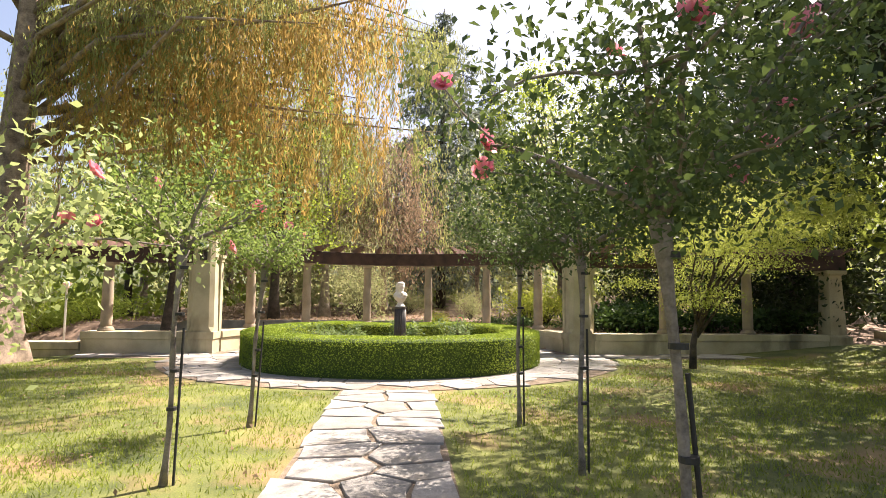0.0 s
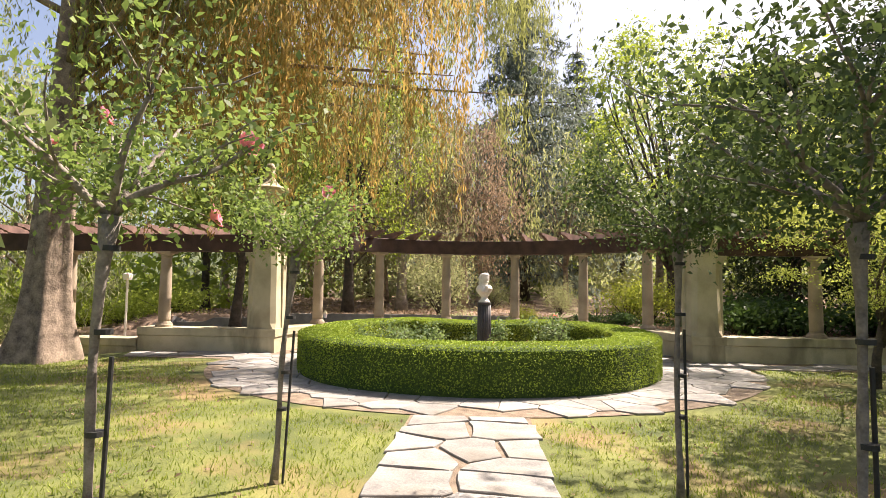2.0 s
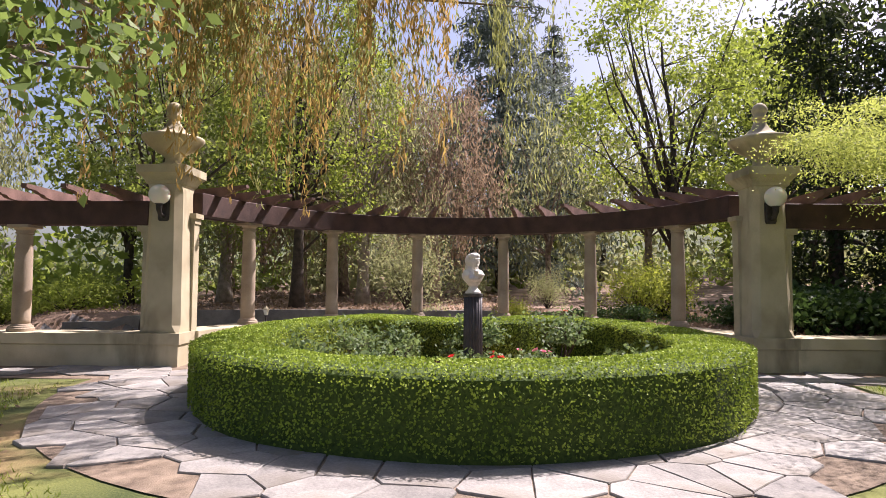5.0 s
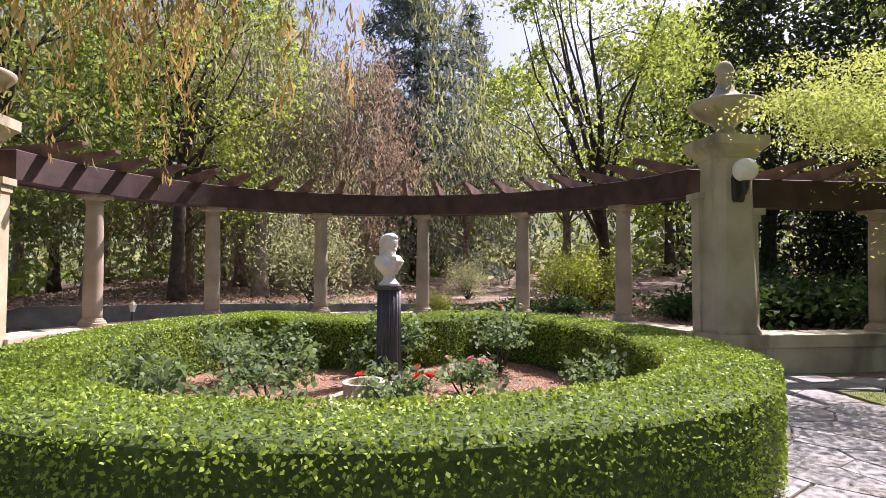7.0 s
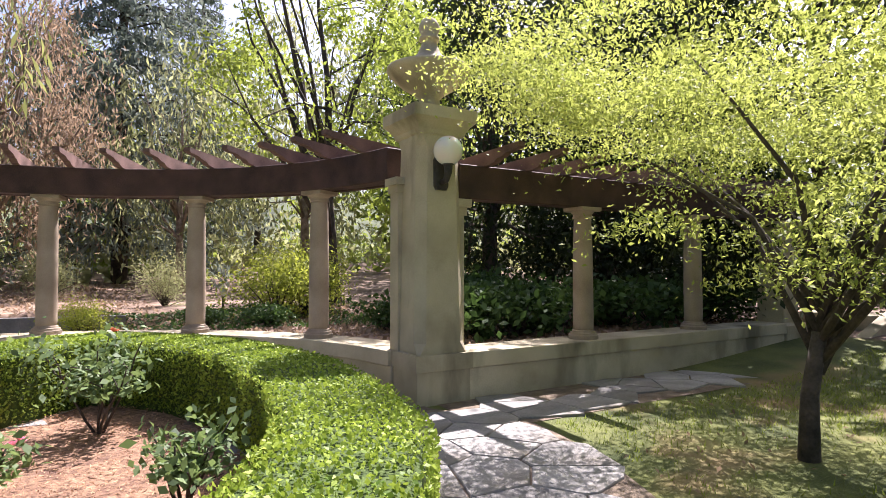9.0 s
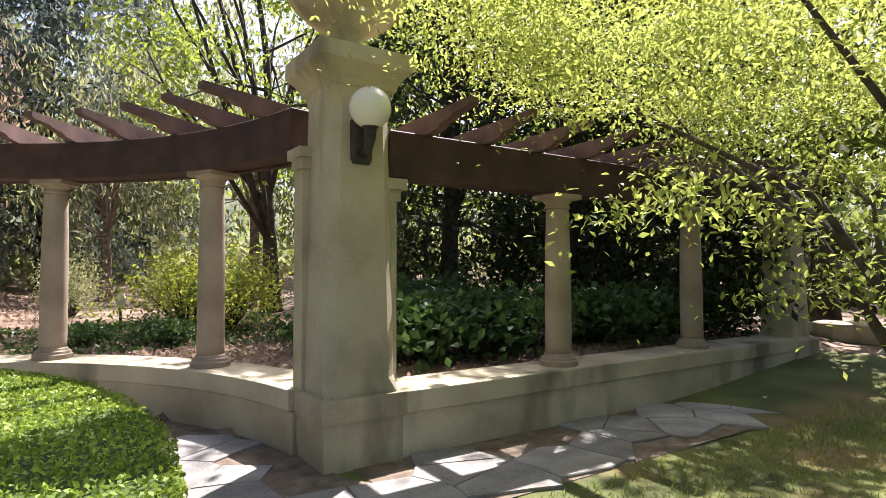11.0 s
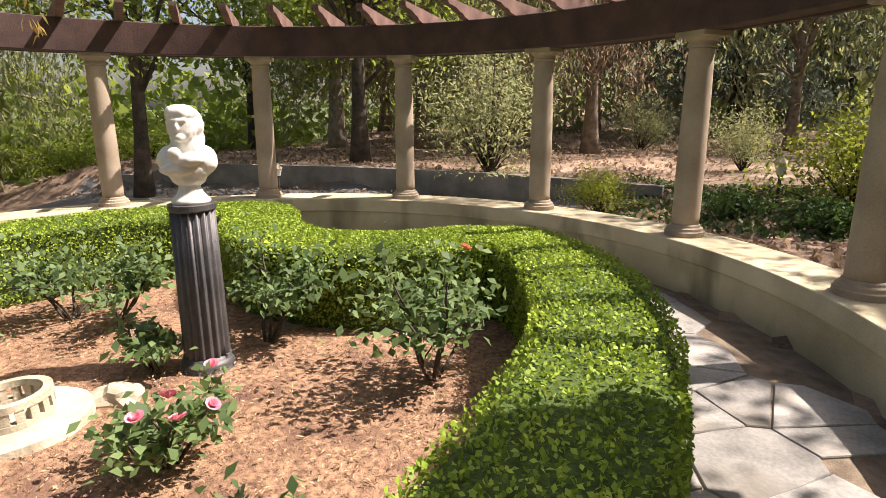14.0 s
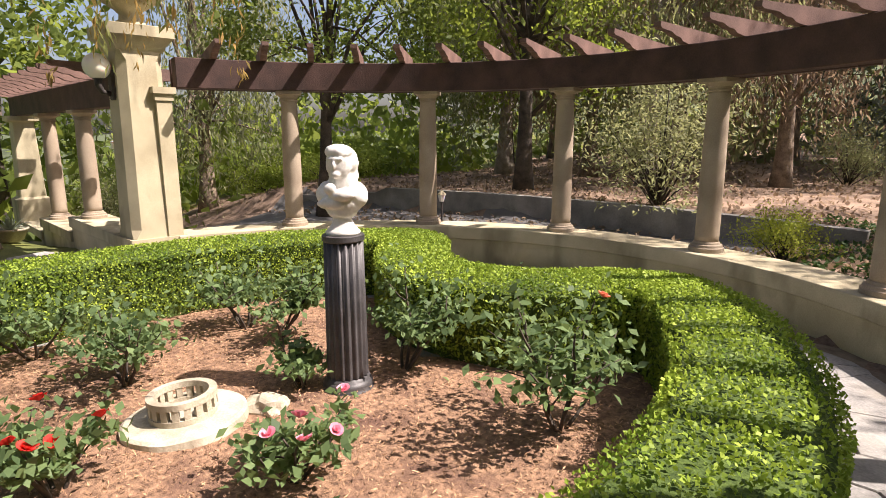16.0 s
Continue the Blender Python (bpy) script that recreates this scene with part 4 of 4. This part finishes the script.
# the great weeping tree
def weeping_tree():
    rnd = random.Random(31)
    root = new("weeping_tree")
    n, rows = 40, 26
    v, f = [], []
    for j in range(rows):
        z = -0.2 + 10.0 * j / (rows - 1)
        r = 0.42 * (1 - 0.55 * z / 10) + 0.34 * math.exp(-max(z, 0) * 1.6)
        for i in range(n):
            a = 2 * math.pi * i / n
            k = r * (1 + 0.1 * math.sin(5 * a + z * 0.6) + 0.05 * math.sin(11 * a + z) + 0.05 * noise.noise((math.cos(a) * 2, math.sin(a) * 2, z * 0.8)))
            v.append((k * math.cos(a) + 0.035 * z, k * math.sin(a), z))
    for j in range(rows - 1):
        for i in range(n):
            f.append((j * n + i, j * n + (i + 1) % n, j * n + n + (i + 1) % n, j * n + n + i))
    shapes = [(v, f)]
    pts, green = [], []
    # great boughs arch over the lawn towards the east; twigs hang from them
    for k in range(48):
        a = rnd.uniform(-0.62, 0.5) if k < 46 else rnd.uniform(0, 6.28)
        L = rnd.uniform(4.8, 10.2) if k < 46 else rnd.uniform(2, 4.5)
        z0 = rnd.uniform(4.5, 8.6)
        s = Vector((0.035 * z0, 0, z0))
        e0 = s + Vector((math.cos(a) * L, math.sin(a) * L * 0.8, rnd.uniform(0.2, 1.6)))
        p = [s, s.lerp(e0, 0.33) + Vector((rnd.uniform(-.5, .5), rnd.uniform(-.6, .6), rnd.uniform(0.2, 1.5))), s.lerp(e0, 0.7) + Vector((rnd.uniform(-.4, .4), rnd.uniform(-.5, .5), rnd.uniform(0.2, 1.2))), e0]
        shapes.append(tube(p, [0.085, 0.06, 0.035, 0.01], 7))
        knots = [rnd.uniform(0.08, 0.98) ** 0.7 for _ in range(6)] + [0.93, 0.99]
        for _ in range(int(L * 5.6)):
            t = min(1.0, max(0.05, rnd.choice(knots) + rnd.gauss(0, 0.035)))
            i = min(int(t * 3), 2)
            b = p[i].lerp(p[i + 1], t * 3 - i) + Vector((rnd.gauss(0, 0.3), rnd.gauss(0, 0.3), rnd.gauss(0, .15)))
            drop = rnd.uniform(0.6, 1.5) + 2.0 * rnd.random() ** 3
            m = int(drop * 31)
            for q in range(m):
                u = rnd.random()
                (green if k % 9 < 5 else pts).append((b.x + rnd.gauss(0, 0.07 - 0.03 * u), b.y + rnd.gauss(0, 0.07 - 0.03 * u), b.z - drop * u))
    part("trunk", mesh_of("trunk", *joined(shapes), "bark", True), root, label="broad furrowed grey-brown trunk")
    vv, q = leaves(np.array(pts), 0.15, 0.19, hang=1.4)
    part("foliage", big_mesh("foliage", vv, q, "weep"), root, label="hanging golden-brown strands")
    vv, q = leaves(np.array(green), 0.15, 0.16, hang=1.4)
    part("foliage", big_mesh("foliage", vv, q, "weepgreen"), root, label="hanging olive-green strands")
    tagged(root, "huge weeping tree with furrowed trunk and hanging golden strands", "tree")
    root.matrix_basis = pose(-8.95, -1.5, 0)


weeping_tree()


# ---- shrubs and ground cover ----
def shrub(name, label, seed, r, h, leaf, size, count, aspect=0.5):
    rnd = np.random.default_rng(seed)
    root = new(name)
    c = rnd.normal(size=(26, 3)) * np.array([r * 0.45, r * 0.45, h * 0.2]) + np.array([0, 0, h * 0.55])
    rr = random.Random(seed)
    st = [tube([(0, 0, -0.1), tuple(np.array(p) * np.array([0.5, 0.5, 0.55])), tuple(p)], [0.02, 0.013, 0.004], 5) for p in c]
    part("stems", mesh_of("stems", *joined(st), "darkbark", True), root)
    k = rnd.integers(0, 26, count)
    pts = c[k] + rnd.normal(size=(count, 3)) * np.array([r * 0.24, r * 0.24, h * 0.17])
    pts[:, 2] = np.maximum(pts[:, 2], 0.04)
    vv, q = leaves(pts, size, aspect, out=np.tile((0, 0, 0.5), (count, 1)))
    part("foliage", big_mesh("foliage", vv, q, leaf), root)
    return tagged(root, label, "shrub")


ys = put(shrub("golden_shrub", "golden yellow-green leafy shrub", 61, 0.85, 1.35, "yellow", 0.075, 4200), 4.75, 6.2)
copies(ys, [(5.6, 6.9, 60, 1.0), (1.5, 6.3, 200, 0.5)])
gs = put(shrub("grey_shrub", "loose grey-green shrub beside the road", 62, 1.0, 1.7, "olive", 0.085, 4200, 0.35), -1.5, 9.0, 0, 1.35)
copies(gs, [(-12.5, 2.2, 80, 0.9), (3.3, 12, 20, 0.7), (0.4, 16, 100, 0.8)])
vs = put(shrub("green_shrub", "bright green spreading bank shrub", 64, 1.5, 0.9, "bright", 0.11, 3000), -11.8, 8.2)
copies(vs, [(-13.5, 9.6, 60, 1.1), (-14.5, 7.6, 10, 1.0), (-12.5, 6.4, 140, 0.7), (-16.5, 10.5, 200, 1.3)])
iv = put(shrub("broadleaf_shrub", "dark glossy broad-leaved shrub in mulch", 63, 0.8, 0.7, "ivy", 0.13, 1300, 0.62), 6.3, 1.75)
copies(iv, [(7.3, 1.7, 60, 1.0), (8.3, 1.9, 140, 1.0), (9.4, 1.7, 220, 1.0), (10.5, 1.8, 300, 1.0), (7.8, 3.3, 100, 1.2), (5.9, 3.4, 10, 0.7), (3.4, 5.6, 150, 0.45), (11.6, 1.6, 250, 0.9), (4.3, 5.0, 80, 0.5)])


def ground_leaves(n, region, size, mat, label, name):
    p = np.column_stack([rng.uniform(region[0], region[1], n), rng.uniform(region[2], region[3], n)])
    r = np.hypot(p[:, 0], p[:, 1])
    p = p[((r > 5.35) | (p[:, 1] < 0)) & ((p[:, 1] > 0.8) | (np.abs(p[:, 0]) < 4.6))]
    pts = np.column_stack([p, land(p[:, 0], p[:, 1]) + rng.uniform(0.005, 0.05, len(p))])
    vv, q = leaves(pts, size, 0.55, out=np.tile((0, 0, 1.0), (len(p), 1)), jitter=0.5)
    tagged(new(name, big_mesh(name, vv, q, mat)), label, "ground cover", kind="stuff")


ground_leaves(9000, (1.0, 13, 0.8, 9), 0.09, "brown", "dry fallen leaves on the bed", "fallen_leaves")
ground_leaves(7000, (-13, 3.0, 5.3, 24), 0.12, "brown", "dry fallen leaves on the slope", "fallen_leaves")
ground_leaves(5000, (1.5, 6.5, 4.5, 9), 0.09, "ivy", "low dark ivy leaves", "ivy_cover")

def understory(n, a0, a1, d0, d1, mat, name, label):
    """Tangled undergrowth that closes the view between the trunks."""
    rn = np.random.default_rng(n)
    c = 160
    ang, d = np.radians(rn.uniform(a0, a1, c)), rn.uniform(d0, d1, c)
    cx, cy, h = 2 + d * np.sin(ang), d * np.cos(ang), rn.uniform(1.2, 5.5, c)
    k = rn.integers(0, c, n)
    x, y = cx[k] + rn.normal(0, 1.3, n), cy[k] + rn.normal(0, 1.3, n)
    z = land(x, y) + np.abs(rn.normal(0, 0.5, n)) * h[k]
    vv, q = leaves(np.column_stack([x, y, z]), 0.55, 0.5, hang=0.1)
    tagged(new(name, big_mesh(name, vv, q, mat)), label, "undergrowth", kind="stuff")


understory(9000, -52, 75, 25, 48, "green", "undergrowth", "dark green undergrowth in the far woods")
understory(7000, -50, 80, 22, 45, "olive", "undergrowth", "grey-green undergrowth in the far woods")
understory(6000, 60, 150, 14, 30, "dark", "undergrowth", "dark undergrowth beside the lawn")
understory(7000, -150, -68, 16, 34, "green", "undergrowth", "green undergrowth beyond the great tree")

understory(5000, -76, -47, 19, 36, "bright", "undergrowth", "bright green bushes on the falling bank")


def lawn_litter():
    p = np.column_stack([rng.uniform(-8, 9, 5200), rng.uniform(-14.5, -1.3, 5200)])
    p = p[(np.abs(p[:, 0]) > 0.75) & (np.hypot(p[:, 0], p[:, 1] + 0.6) > 5.5)]
    keep = np.array([noise.noise((float(a) * 0.4, float(b) * 0.4, 9)) for a, b in p]) + rng.uniform(-0.35, 0.35, len(p)) > 0
    p = p[keep]
    pts = np.column_stack([p, land(p[:, 0], p[:, 1]) + rng.uniform(0.012, 0.035, len(p))])
    vv, q = leaves(pts, 0.055, 0.5, out=np.tile((0, 0, 1.2), (len(p), 1)), jitter=0.5)
    vv[:, 2] = np.maximum(vv[:, 2], 0.008)
    tagged(new("lawn_litter", big_mesh("lawn_litter", vv, q, "brown")), "dry brown leaves scattered on the lawn", "fallen leaves", kind="stuff")


lawn_litter()

# ---- retaining wall, lanterns, steps, pots ----
def retaining_wall():
    v, f = [], []
    xs = np.linspace(-10.6, 2.2, 40)
    for i, x in enumerate(xs):
        y = road_wall(x)
        top = 0.56 - (0.0 if x > -8.2 else 0.14 if x > -9.4 else 0.28)
        for yy, z in ((y, -0.2), (y, top), (y + 0.22, top), (y + 0.22, -0.2)):
            v.append((x, yy, z))
    for i in range(len(xs) - 1):
        for k in range(4):
            f.append((i * 4 + k, i * 4 + (k + 1) % 4, i * 4 + 4 + (k + 1) % 4, i * 4 + 4 + k))
    f += [(3, 2, 1, 0), tuple(len(v) - 4 + k for k in range(4))]
    tagged(new("retaining_wall", mesh_of("retaining_wall", v, f, "flag")), "low grey stepped retaining wall beside the road", "wall", kind="structure")


retaining_wall()


def garden_lantern():
    root = new("garden_lantern")
    part("post", mesh_of("post", *lathe([(0.05, -0.1), (0.05, 0.02), (0.025, 0.05), (0.022, 0.42), (0.04, 0.44), (0.04, 0.46)], 14), "iron"), root)
    part("lantern", mesh_of("lantern", *lathe([(0.05, 0.46), (0.085, 0.6), (0.085, 0.61)], 6), "globe"), root, label="white glazed lantern")
    part("roof", mesh_of("roof", *lathe([(0.1, 0.61), (0.09, 0.63), (0.03, 0.69), (0.015, 0.72)], 6), "stone"), root)
    return tagged(root, "small garden lantern on a short iron post", "lantern", "garden lanterns")


ln = put(garden_lantern(), 3.86, 6.8)
copies(ln, [(-5.3, 6.6, 0, 1.0)])


def stone_steps():
    """Four treads climbing east beside a sloping cheek wall."""
    root = tagged(new("stone_steps"), "weathered limestone garden steps with a sloping cheek", "steps")
    for k in range(4):
        bm = bmesh.new(); box_bm(bm, (12.75 + 0.36 * k, -0.5, -0.1), (14.6, 0.9, 0.16 * (k + 1)) if k == 3 else (12.75 + 0.36 * (k + 1), -0.5, 0.16 * (k + 1)), 0.012)
        part("step", bm_mesh("step", bm, "stone"), root)
    v = [(12.3, y, z) for y in (-0.74, -0.51) for z in (-0.1, 0.12)] + [(14.4, y, z) for y in (-0.74, -0.51) for z in (-0.1, 0.85)]
    part("cheek", mesh_of("cheek", v, [(0, 1, 3, 2), (4, 6, 7, 5), (0, 4, 5, 1), (2, 3, 7, 6), (1, 5, 7, 3), (0, 2, 6, 4)], "stone"), root)


stone_steps()


def potted_agave(x, y):
    rnd = random.Random(12)
    pot = new("plant_pot")
    part("bowl", mesh_of("bowl", *lathe([(0.16, 0.0), (0.2, 0.03), (0.27, 0.2), (0.3, 0.22), (0.3, 0.25), (0.26, 0.25), (0.24, 0.2)], 28), "concrete", True), pot)
    tagged(pot, "shallow pale concrete plant pot on the ground", "plant pot").matrix_basis = pose(x, y, float(land(x, y)))
    shapes = []
    for k in range(22):
        a, up = k * 2.4, 0.25 + 1.3 * k / 22
        L = rnd.uniform(0.3, 0.42)
        d = Vector((math.cos(a) * math.cos(up), math.sin(a) * math.cos(up), math.sin(up)))
        sd = d.cross(Vector((0, 0, 1))).normalized()
        n = sd.cross(d)
        v = []
        for t, w in ((0.0, 0.03), (0.35, 0.045), (0.75, 0.025), (1.0, 0.002)):
            c = d * L * t + Vector((0, 0, -0.08 * t * t))
            v += [c + sd * w, c - n * w * 0.5, c - sd * w, c + n * 0.004]
        f = [(i * 4 + q, i * 4 + (q + 1) % 4, i * 4 + 4 + (q + 1) % 4, i * 4 + 4 + q) for i in range(3) for q in range(4)] + [(0, 1, 2, 3)]
        shapes.append((v, f))
    tagged(new("agave", mesh_of("agave", *joined(shapes), "agave")), "pale grey-green agave growing in a concrete pot", "agave").matrix_basis = pose(x, y, float(land(x, y)) + 0.21)


potted_agave(-9.6, -0.5)


def path_light(x, y):
    root = new("path_light")
    part("post", mesh_of("post", *lathe([(0.06, -0.1), (0.06, 0.03), (0.03, 0.05), (0.028, 1.75), (0.04, 1.76)], 14), "marble"), root)
    part("head", mesh_of("head", *square_stack([(0.08, 1.76, 0.01), (0.09, 1.9, 0.01), (0.05, 1.94, 0.01)]), "globe"), root)
    tagged(root, "slim white path light on a tall post", "path light").matrix_basis = pose(x, y, float(land(x, y)))


path_light(-9.0, 1.3)

# ---- lawn grass ----
def grass():
    n = 235000
    y = -15.2 + 15.0 * rng.uniform(0, 1, n) ** 1.25
    x = rng.uniform(-9.5, 12, n)
    p = np.column_stack([x, y])
    r = np.hypot(x, y + 0.7)
    ok = (np.abs(x) > 0.78) & (r > 5.5) & ~((y > -1.1)) & (np.hypot(x - 6.3, y + 3.0) > 0.3 + rng.uniform(0, 1.6, n)) & (np.abs(x) < 3.2 + (y + 15.2) * 0.9 + 1.5)
    keep = np.array([noise.noise((float(a) * 0.6, float(b) * 0.6, 2)) for a, b in p]) + rng.uniform(-0.45, 0.45, n) > -0.2
    p = p[ok & keep]
    m = len(p)
    base = np.column_stack([p, land(p[:, 0], p[:, 1]) - 0.003])
    h = rng.uniform(0.02, 0.065, (m, 1))
    a = rng.uniform(0, 6.283, m)
    w = np.column_stack([np.cos(a), np.sin(a), np.zeros(m)]) * 0.0065
    tip = base + np.column_stack([rng.normal(0, 0.02, m), rng.normal(0, 0.02, m), h[:, 0]])
    v = np.stack([base - w, base + w, tip], 1).reshape(-1, 3)
    me = big_mesh("grass", v, np.arange(m * 3).reshape(m, 3), "grass")
    tagged(new("grass", me), "short mown grass, partly yellowed", "grass", kind="stuff")


grass()


# ---- flagstone paving ----
def clip(poly, px, py, nx, ny):
    out = []
    for i in range(len(poly)):
        a, b = poly[i], poly[(i + 1) % len(poly)]
        da, db = (a[0] - px) * nx + (a[1] - py) * ny, (b[0] - px) * nx + (b[1] - py) * ny
        if da <= 0:
            out.append(a)
        if da * db < 0:
            t = da / (da - db)
            out.append((a[0] + (b[0] - a[0]) * t, a[1] + (b[1] - a[1]) * t))
    return out


def cells(seeds, reach, joint):
    """Irregular stones: the cell of each seed, drawn in by the joint."""
    out = []
    S = np.array(seeds)
    for i, (x, y) in enumerate(seeds):
        poly = [(x - reach, y - reach), (x + reach, y - reach), (x + reach, y + reach), (x - reach, y + reach)]
        d = np.hypot(S[:, 0] - x, S[:, 1] - y)
        for j in np.argsort(d)[1:16]:
            if d[j] > 2.4 * reach:
                break
            nx, ny = (S[j] - S[i]) / d[j]
            k = d[j] / 2 - joint
            poly = clip(poly, x + nx * k, y + ny * k, nx, ny)
            if len(poly) < 3:
                break
        if len(poly) >= 3:
            out.append(poly)
    return out


def stone_shape(poly, z0, z1, rnd, rough=0.015, draw=0.05):
    c = np.mean(poly, 0)
    pts = []
    for i in range(len(poly)):
        a, b = np.array(poly[i]), np.array(poly[(i + 1) % len(poly)])
        m = max(1, int(np.linalg.norm(b - a) / 0.22))
        for k in range(m):
            q = a + (b - a) * k / m
            pts.append(q + (c - q) * rnd.uniform(-0.01, draw) + np.array((rnd.uniform(-rough, rough), rnd.uniform(-rough, rough))))
    n = len(pts)
    tilt = rnd.uniform(-0.006, 0.006), rnd.uniform(-0.006, 0.006)
    v = [(q[0], q[1], z0) for q in pts]
    v += [(q[0], q[1], z1 - 0.008 + (q - c) @ np.array(tilt)) for q in pts]
    v += [(*(q + (c - q) * 0.02), z1 + (q - c) @ np.array(tilt)) for q in pts]
    f = [(i, (i + 1) % n, n + (i + 1) % n, n + i) for i in range(n)] + [(n + i, n + (i + 1) % n, 2 * n + (i + 1) % n, 2 * n + i) for i in range(n)]
    f.append(tuple(range(2 * n, 3 * n)))
    return v, f


def paving():
    rnd = random.Random(77)
    root = tagged(new("pavement"), "grey flagstone crazy paving round the hedge and along the walls", "pavement", kind="structure")
    bm = bmesh.new()
    bed_v, bed_f = [], []
    # joint bed: a disc with the strips along the walls and the path
    def sheet(x0, x1, y0, y1, z):
        o = len(bed_v)
        bed_v.extend([(x0, y0, z), (x1, y0, z), (x1, y1, z), (x0, y1, z)]); bed_f.append((o, o + 1, o + 2, o + 3))
    sheet(-7.6, -4.9, -1.0, 0.2, 0.008); sheet(4.9, 11.6, -1.0, 0.2, 0.008); sheet(-0.72, 0.72, -17.5, -5.6, 0.006)
    o = len(bed_v)
    m = 72
    for i in range(m):
        a = 2 * math.pi * i / m
        rr = 4.75 if math.sin(a) > -0.05 else 5.35
        bed_v.append((rr * math.cos(a), rr * math.sin(a) - (0.55 if math.sin(a) <= -0.05 else 0.0), 0.012))
    bed_f.append(tuple(range(o, o + m)))
    part("joint_bed", mesh_of("joint_bed", bed_v, bed_f, "joint"), root)
    seeds = []
    step = 0.56
    for i in range(-16, 24):
        for j in range(-12, 12):
            seeds.append((i * step + (j % 2) * 0.28 + rnd.uniform(-0.27, 0.27), j * step * 0.95 + rnd.uniform(-0.27, 0.27)))
    near, rest = [], []
    for poly in cells(seeds, 0.9, 0.007):
        q = np.array(poly)
        c = q.mean(0)
        r = np.hypot(q[:, 0], q[:, 1])
        r2 = np.hypot(q[:, 0], q[:, 1] + 0.55)
        ring = (r < 4.68).all() if c[1] > 0 else (r2 < 5.5).all()
        strip = (q[:, 1].min() > -1.15) & (q[:, 1].max() < 0.35) & (abs(c[0]) > 4.3) & (c[0] < 11.6) & (c[0] > -7.6)
        if not (ring or strip):
            continue
        if inside(q, OUTER + INW * 0.3).all():
            continue
        if strip and not ring:
            poly = clip(poly, 0, 0.13, 0, 1)
        (near if c[1] < 1.5 and abs(c[0]) < 8 else rest).append(poly)
    # path: broad uneven slabs, mostly two across, with soil between them
    slabs = []
    y = -18.0
    while y < -5.2:
        for x in ((-0.38, 0.38), (-0.42, 0.36), (-0.5, 0.1, 0.55))[rnd.choice((0, 0, 1, 2))]:
            slabs.append((x + rnd.uniform(-0.13, 0.13), y + rnd.uniform(-0.2, 0.2)))
        y += 0.6
    for poly in cells(slabs, 1.1, 0.02):
        lo, hi = -0.73 + rnd.uniform(-0.05, 0.07), 0.73 + rnd.uniform(-0.07, 0.05)
        poly = clip(clip(clip(clip(poly, lo, 0, -1, 0.0), hi, 0, 1, 0.0), 0, -5.95, 0, 1), 0, -17.4, 0, -1)
        if len(poly) > 2:
            near.append(poly)
    near.sort(key=lambda p: np.hypot(np.mean([q[0] for q in p]) - 1.5, np.mean([q[1] for q in p]) + 4.5))
    for poly in near[:300]:
        c = np.mean(poly, 0)
        v, f = stone_shape(poly, 0.0, 0.03, rnd, *((0.022, 0.035) if abs(c[0]) < 0.8 and c[1] < -5.9 else (0.008, 0.012)))
        v = [(a - c[0], b - c[1], z) for a, b, z in v]
        part("flagstone", mesh_of("flagstone", v, f, "flag"), root, pose(c[0], c[1], 0))
    sh = [stone_shape(p, 0.0, 0.03, rnd, 0.008, 0.012) for p in near[300:] + rest]
    if sh:
        tagged(part("flagstones", mesh_of("flagstones", *joined(sh), "flag"), root), kind="stuff")


paving()
